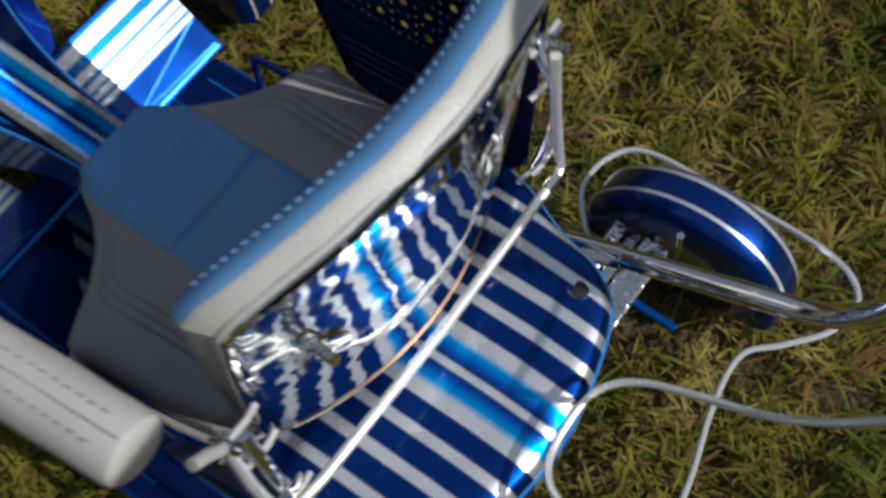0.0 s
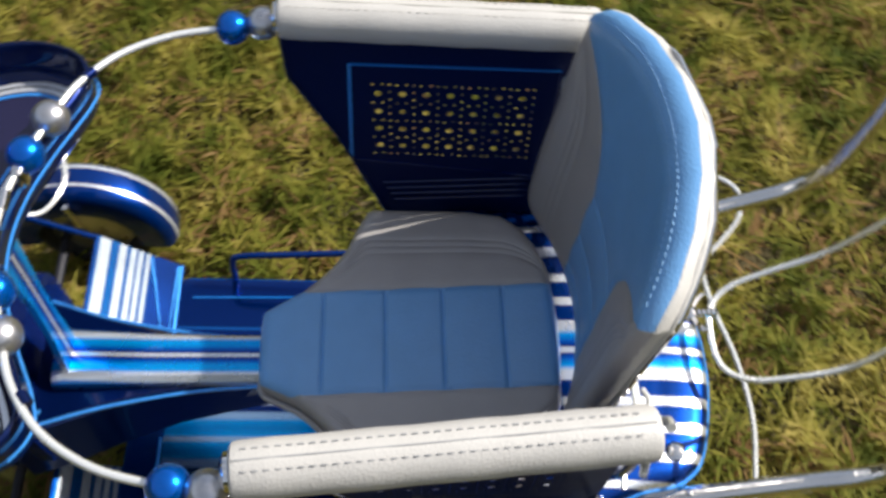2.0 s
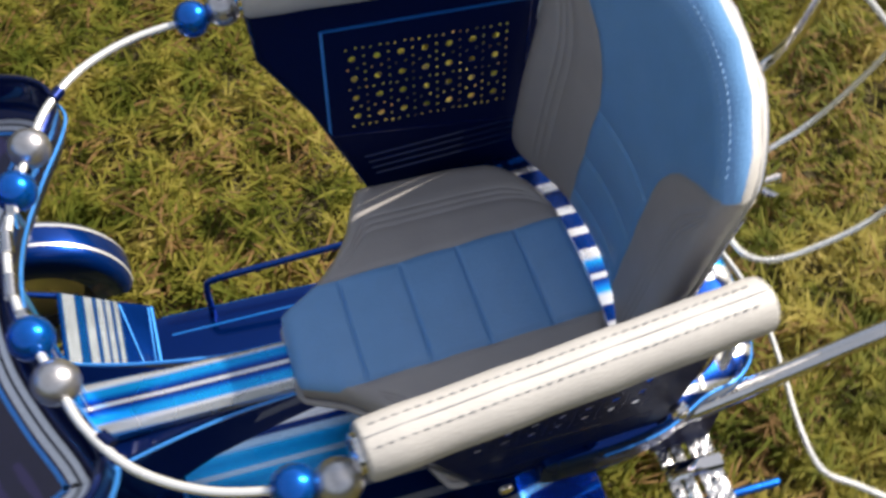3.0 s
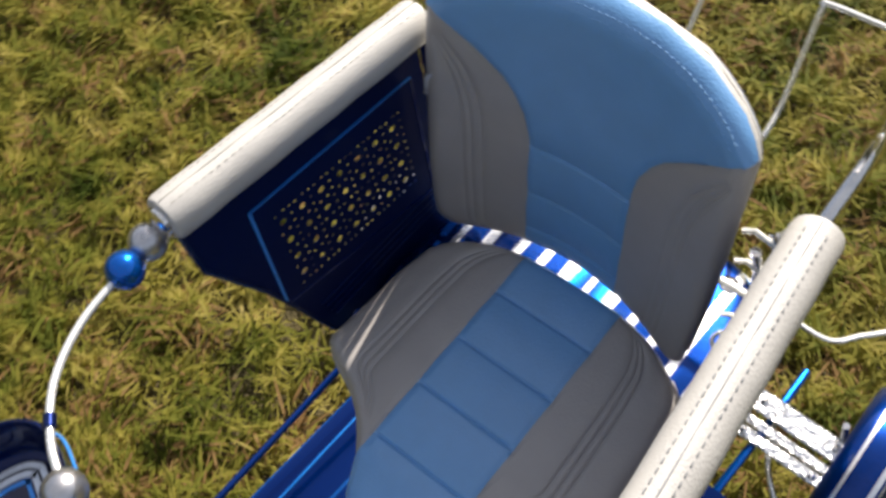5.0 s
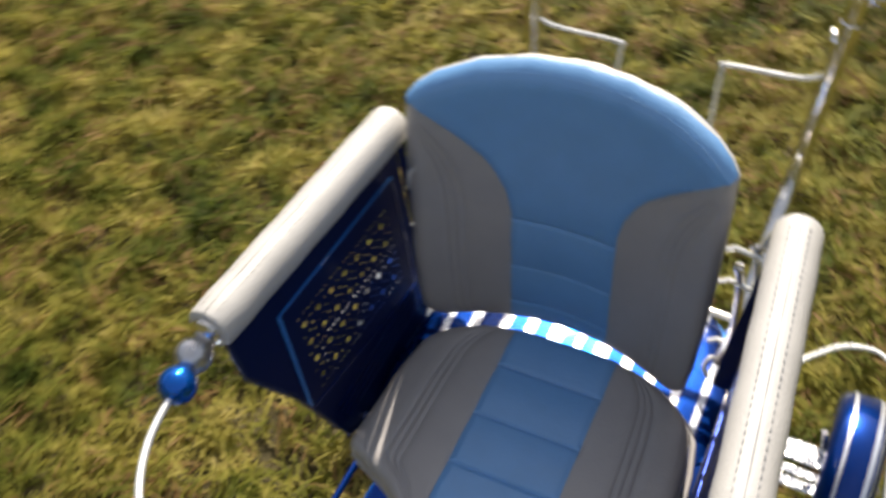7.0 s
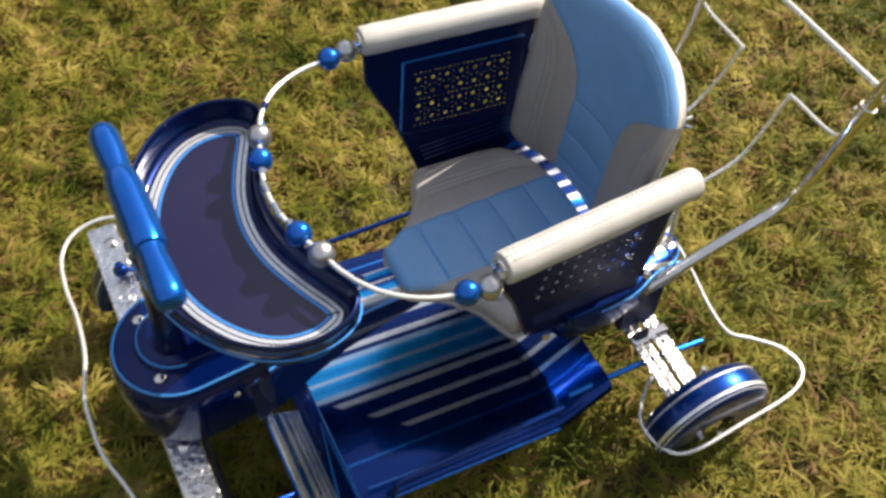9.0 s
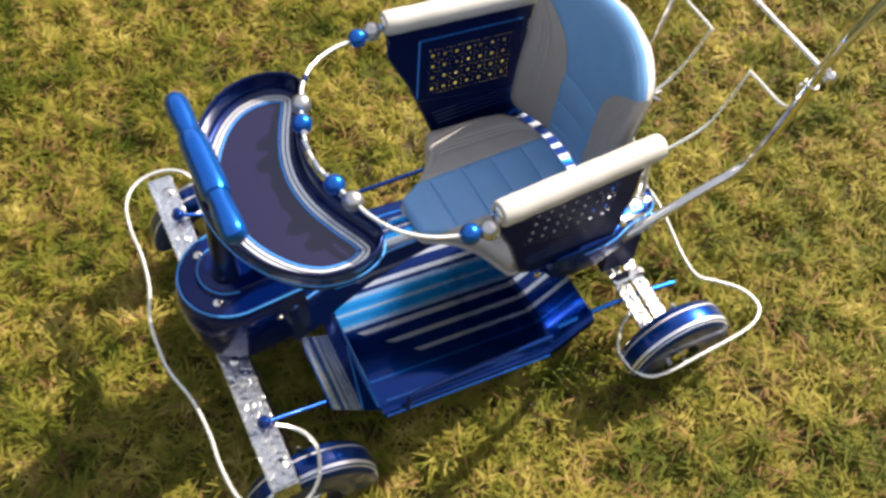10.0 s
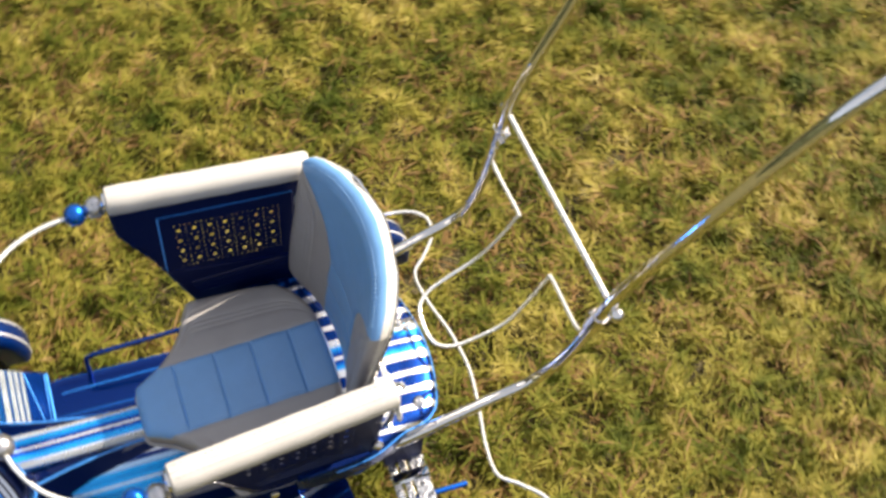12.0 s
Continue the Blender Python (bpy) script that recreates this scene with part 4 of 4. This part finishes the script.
# rod and links behind the backrest
stay = [(0.1, -0.19, 0.33), (0.101, -0.19, 0.295), (0.104, -0.1905, 0.25), (0.1055, -0.191, 0.239), (0.1, -0.1915, 0.2365), (0.0, -0.194, 0.246), (-0.085, -0.1925, 0.2535), (-0.1, -0.191, 0.255), (-0.105, -0.189, 0.26), (-0.106, -0.187, 0.28), (-0.1055, -0.186, 0.3), (-0.1025, -0.184, 0.334), (-0.109, -0.187, 0.349), (-0.114, -0.187, 0.353)]
stay_part = part("backrest_stay", tube(stay, 0.0026, 10), M_WIRE, stroller, "straight chrome rod behind the backrest")
part("knot", joined(ball((-0.1025, -0.184, 0.335), 0.0034), tube([(-0.1075, -0.1865, 0.3335), (-0.098, -0.182, 0.3365)], 0.0013, 8), tube([(-0.1015, -0.188, 0.331), (-0.1035, -0.18, 0.339)], 0.0012, 8)), M_CHROME, stay_part)
part("nut", joined(hexnut((-0.109, -0.165, 0.233), 0.0055, 0.006, (-1, 0, 0)), dome((-0.115, -0.165, 0.233), 0.0035, (-1, 0, 0))), M_CHROME, stay_part)
part("sleeve", tube([(0.1, -0.1915, 0.2365), (0.09, -0.1918, 0.2374)], 0.0034, 10), M_CHROME, stay_part)
for s in (1, -1):
    hook = curve([(s * 0.103, -0.176, 0.225), (s * 0.108, -0.182, 0.25), (s * 0.107, -0.186, 0.29), (s * 0.104, -0.18, 0.32)], 4)
    bar = part("hinge_bar", tube(hook, 0.0031, 10), M_CHROME, stroller, "chrome hinge bar beside the backrest")
    bar.location.x = 0.0 if s > 0 else 0.0095
    for z in (0.238, 0.3, 0.33):
        part("clip", tube([(s * 0.116, -0.181, z), (s * 0.1, -0.183, z + 0.002), (s * 0.094, -0.181, z)], 0.0016, 8), M_WIRE, bar)
    part("hook", tube(curve([(s * 0.1, -0.17, 0.213), (s * 0.096, -0.172, 0.221), (s * 0.099, -0.176, 0.228), (s * 0.105, -0.178, 0.224)], 5), 0.0015, 8), M_WIRE, bar)

part("hook", tube(curve([(0.099, -0.166, 0.349), (0.104, -0.162, 0.35), (0.1085, -0.16, 0.344), (0.11, -0.16, 0.332), (0.1125, -0.161, 0.328)], 5), 0.0016, 8), M_WIRE, stay_part)

# push handle
handle = None
TUBE = [(0.098, 0.005, -0.19, 0.165), (0.1, 0.005, -0.232, 0.182), (0.102, 0.005, -0.295, 0.207), (0.1035, 0.005, -0.328, 0.22), (0.105, 0.004, -0.348, 0.243), (0.108, 0.003, -0.362, 0.285), (0.111, 0.002, -0.371, 0.335), (0.114, 0.001, -0.379, 0.385), (0.117, 0, -0.395, 0.43), (0.122, 0, -0.425, 0.49), (0.13, 0, -0.468, 0.579), (0.135, 0, -0.508, 0.637), (0.139, 0, -0.575, 0.69), (0.137, 0, -0.66, 0.738), (0.11, 0, -0.7, 0.755), (0.0, 0, -0.703, 0.757)]
for s in (1, -1):
    line = curve([(s * a + off, y, z) for a, off, y, z in TUBE], 7)
    if handle is None:
        handle = part("push_handle", tube(line, 0.0062, 14), M_CHROME, stroller, "bent chrome tube push handle")
    else:
        part("handle_tube", tube(line, 0.0062, 14), M_CHROME, handle)
    part("ferrule", tube([(s * 0.0983 + 0.005, -0.196, 0.1675), (s * 0.1 + 0.005, -0.232, 0.182)], 0.0072, 14), M_CHROME, handle)
    part("knob", joined(ball((s * 0.1225, -0.381, 0.375), 0.0076), hexnut((s * 0.116, -0.38, 0.375), 0.0066, 0.005, (s, 0, 0))), M_CHROME, handle)
    part("clamp", joined(tube([(s * 0.111 + 0.002, -0.3712, 0.336), (s * 0.1122 + 0.0015, -0.3748, 0.357)], 0.0081, 14), ball((s * 0.107, -0.379, 0.352), 0.005), hexnut((s * 0.106, -0.372, 0.345), 0.006, 0.006, (-s, 0, 0))), M_CHROME, handle)
part("cross_rod", tube([(-0.1235, -0.381, 0.375), (0.1235, -0.382, 0.374)], 0.0027, 10), M_WIRE, handle, "thin chrome cross rod")
WIRE = [(0.1115, -0.368, 0.321), (0.094, -0.368, 0.309), (0.0415, -0.37, 0.305), (0.038, -0.367, 0.301), (0.0385, -0.352, 0.27), (0.04, -0.33, 0.238), (0.0385, -0.3, 0.221), (0.034, -0.275, 0.21), (0.022, -0.261, 0.205), (0.0, -0.2575, 0.204)]
part("loop_wire", tube(curve(WIRE + [(-x, y, z) for x, y, z in WIRE[-2::-1]], 5), 0.002, 8), M_WIRE, handle, "chrome wire bent into a long loop").location.x = 0.004

# axles, wheels, fenders, bumpers
def bar_plate(x0, x1, y, width, z, thick=0.003):
    return slab([(x0, y - width / 2), (x1, y - width / 2), (x1, y + width / 2), (x0, y + width / 2)], z - thick, z, 0.001)


front_axle = part("front_axle", bar_plate(-0.215, 0.215, 0.27, 0.03, 0.148), M_TREAD, stroller, "flat chrome front axle bar with raised pattern")
front_axle.location.x = FRONT_SHIFT
for s in (1, -1):
    part("end_bracket", loft([[(s * 0.214, 0.256, z) , (s * (0.214 + w), 0.256, z), (s * (0.214 + w), 0.284, z), (s * 0.214, 0.284, z)] for z, w in ((0.148, 0.003), (0.12, 0.003))]), M_TREAD, front_axle)
    part("bolt", dome((s * 0.06, 0.27, 0.148), 0.005, (0, 0, 1)), M_CHROME, front_axle)
    for x in (0.088, 0.118):
        part("embossing", lathe([(0.0085, 0.0), (0.008, 0.0008), (0.007, 0.0009), (0.006, 0.0003), (0.004, 0.0002), (0.003, 0.0008), (0.001, 0.001)], (s * x, 0.27, 0.1479), (0, 0, 1), 18), M_TREAD, front_axle)
    part("bolt", dome((s * 0.192, 0.266, 0.148), 0.0065, (0, 0, 1)), M_CHROME, front_axle)
part("axle_rod", tube([(-0.222, 0.25, 0.06), (0.222, 0.25, 0.06)], 0.004), M_DARK, front_axle)
part("steering_fork", loft([[(-0.02, 0.26, z), (0.02, 0.26, z), (0.02, 0.28, z), (-0.02, 0.28, z)] for z in (0.06, 0.15)]), M_DARK, front_axle)

rear_axle = part("rear_axle", bar_plate(-0.178, 0.178, -0.193, 0.009, 0.089), M_TREAD, stroller, "flat chrome rear axle bars lying side by side")
rear_axle.rotation_euler.z = -0.04
part("axle_bar", bar_plate(-0.178, 0.178, -0.2195, 0.018, 0.0905), M_TREAD, rear_axle)
part("axle_bar", bar_plate(-0.178, 0.178, -0.2042, 0.0075, 0.0875), M_TREAD, rear_axle)
part("axle_rod", tube([(-0.214, -0.21, 0.058), (0.214, -0.21, 0.058)], 0.004), M_CHROME, rear_axle)
for s in (1, -1):
    for x, y in ((0.112, -0.193), (0.165, -0.193), (0.112, -0.2195), (0.168, -0.2195)):
        part("rivet", dome((s * x, y, 0.0892 if y > -0.2 else 0.0907), 0.0028, (0, 0, 1), 10), M_CHROME, rear_axle)
    part("hanger", loft([[(s * 0.055, -0.228, z), (s * 0.08, -0.228, z), (s * 0.08, -0.185, z), (s * 0.055, -0.185, z)] for z in (0.086, 0.155)]), M_PANEL, rear_axle)
    part("spring_clamp", box((s * 0.1 - 0.006, -0.23, 0.0895), (s * 0.1 + 0.006, -0.187, 0.097), 0.002), M_CHROME, rear_axle)


def sweep(profile, centre, a0, a1, steps=28, closed=True):
    """A profile of (x, radius) turned about the x axis through a centre, from angle a0 to a1 (degrees, 90 is up)."""
    rings = []
    for k in range(steps + 1):
        a = radians(a0 + (a1 - a0) * k / steps)
        rings.append([(centre[0] + x, centre[1] + r * math.cos(a), centre[2] + r * math.sin(a)) for x, r in profile])
    return loft(rings)


def wheel(s, x, y, r, z, R, shift=0.0):
    c = (s * x, y, z)
    body = part("wheel", lathe([(r * 0.25, -0.006), (r * 0.72, -0.004), (r * 0.76, -0.007), (r * 0.76, 0.007), (r * 0.72, 0.004), (r * 0.25, 0.006)], c, (1, 0, 0), 32), M_PEARL, stroller, "small silver wheel with black rubber tyre")
    torus = [(r - 0.011 + 0.011 * math.cos(math.tau * k / 12), 0.0105 * math.sin(math.tau * k / 12)) for k in range(13)]
    body.location.x = shift
    part("tyre", lathe(torus, c, (1, 0, 0), 36), M_RUBBER, body)
    part("hub_cap", lathe([(0.016, 0.006), (0.015, 0.012), (0.01, 0.017), (0.004, 0.019)], c, (s, 0, 0)), M_CHROME, body)
    part("axle_nut", joined(hexnut((s * (x + 0.022), y, z), 0.005, 0.005, (s, 0, 0)), dome((s * (x + 0.026), y, z), 0.004, (s, 0, 0))), M_CHROME, body)
    prof = [(-0.0195, R - 0.03), (-0.0198, R - 0.012), (-0.0185, R - 0.006), (-0.014, R - 0.0018), (-0.007, R), (0.007, R), (0.014, R - 0.0018), (0.0185, R - 0.006), (0.0198, R - 0.012), (0.0195, R - 0.046)]
    inner = [(u * 0.93, q - 0.0016) for u, q in prof[::-1]]
    full = [(s * u, q) for u, q in prof + inner]
    shape = sweep(full, c, 2, 190)
    fender = part("fender", shape, M_BLUE, stroller, "rounded blue metal-flake fender with silver pinstripes")
    fender.location.x = shift
    for u, w in ((-0.008, 0.0024), (0.0112, 0.0036), (0.0155, 0.0012)):
        q = lambda e: float(np.interp(e, [a for a, _ in prof[1:-1]], [b for _, b in prof[1:-1]])) + 0.0004
        part("pinstripe", sweep([(s * (u - w / 2), q(u - w / 2)), (s * u, q(u) + 0.0001), (s * (u + w / 2), q(u + w / 2)), (s * u, q(u) - 0.0012)], c, 3, 189), M_WHITE, fender)
    part("stay", tube([(s * (x - 0.02), y, z + 0.03), (s * (x - 0.024), y, z + R - 0.01)], 0.0025), M_CHROME, fender)


wheel(1, 0.196, 0.229, 0.056, 0.056, 0.0745, FRONT_SHIFT)
wheel(-1, 0.195, 0.242, 0.056, 0.056, 0.0745, FRONT_SHIFT)
wheel(1, 0.192, -0.24, 0.053, 0.052, 0.0735)
wheel(-1, 0.198, -0.222, 0.053, 0.052, 0.07)


REAR = [(0.131, -0.213), (0.138, -0.192), (0.153, -0.169), (0.18, -0.147), (0.211, -0.15), (0.229, -0.172), (0.227, -0.239), (0.221, -0.309), (0.203, -0.337), (0.174, -0.334), (0.15, -0.313), (0.131, -0.294), (0.095, -0.295), (0.046, -0.306), (0.0, -0.309)]
rear = [(x, y - 0.006, 0.075 if k == 0 else 0.063) for k, (x, y) in enumerate(REAR)]
part("rear_bumper", tube(curve([(x + 0.014 * min(1.0, x / 0.18), y - 0.004, z) for x, y, z in rear] + [(-x, y, z) for x, y, z in rear[-2::-1]], 6), 0.0022, 8), M_WIRE, stroller, "chrome wire bumper looped round both rear wheels")
FRONT = [(0.148, 0.256), (0.155, 0.24), (0.17, 0.229), (0.193, 0.226), (0.222, 0.239), (0.236, 0.264), (0.23, 0.296), (0.205, 0.316), (0.165, 0.322), (0.125, 0.321), (0.08, 0.325), (0.035, 0.337), (0.0, 0.339)]
front = [(x, y, 0.147 if k == 0 else 0.138) for k, (x, y) in enumerate(FRONT)]
bumper = part("front_bumper", tube(curve(front + [(-x, y, z) for x, y, z in front[-2::-1]], 6), 0.0022, 8), M_WIRE, stroller, "chrome wire bumper looped round both front wheels")

bumper.location.x = FRONT_SHIFT
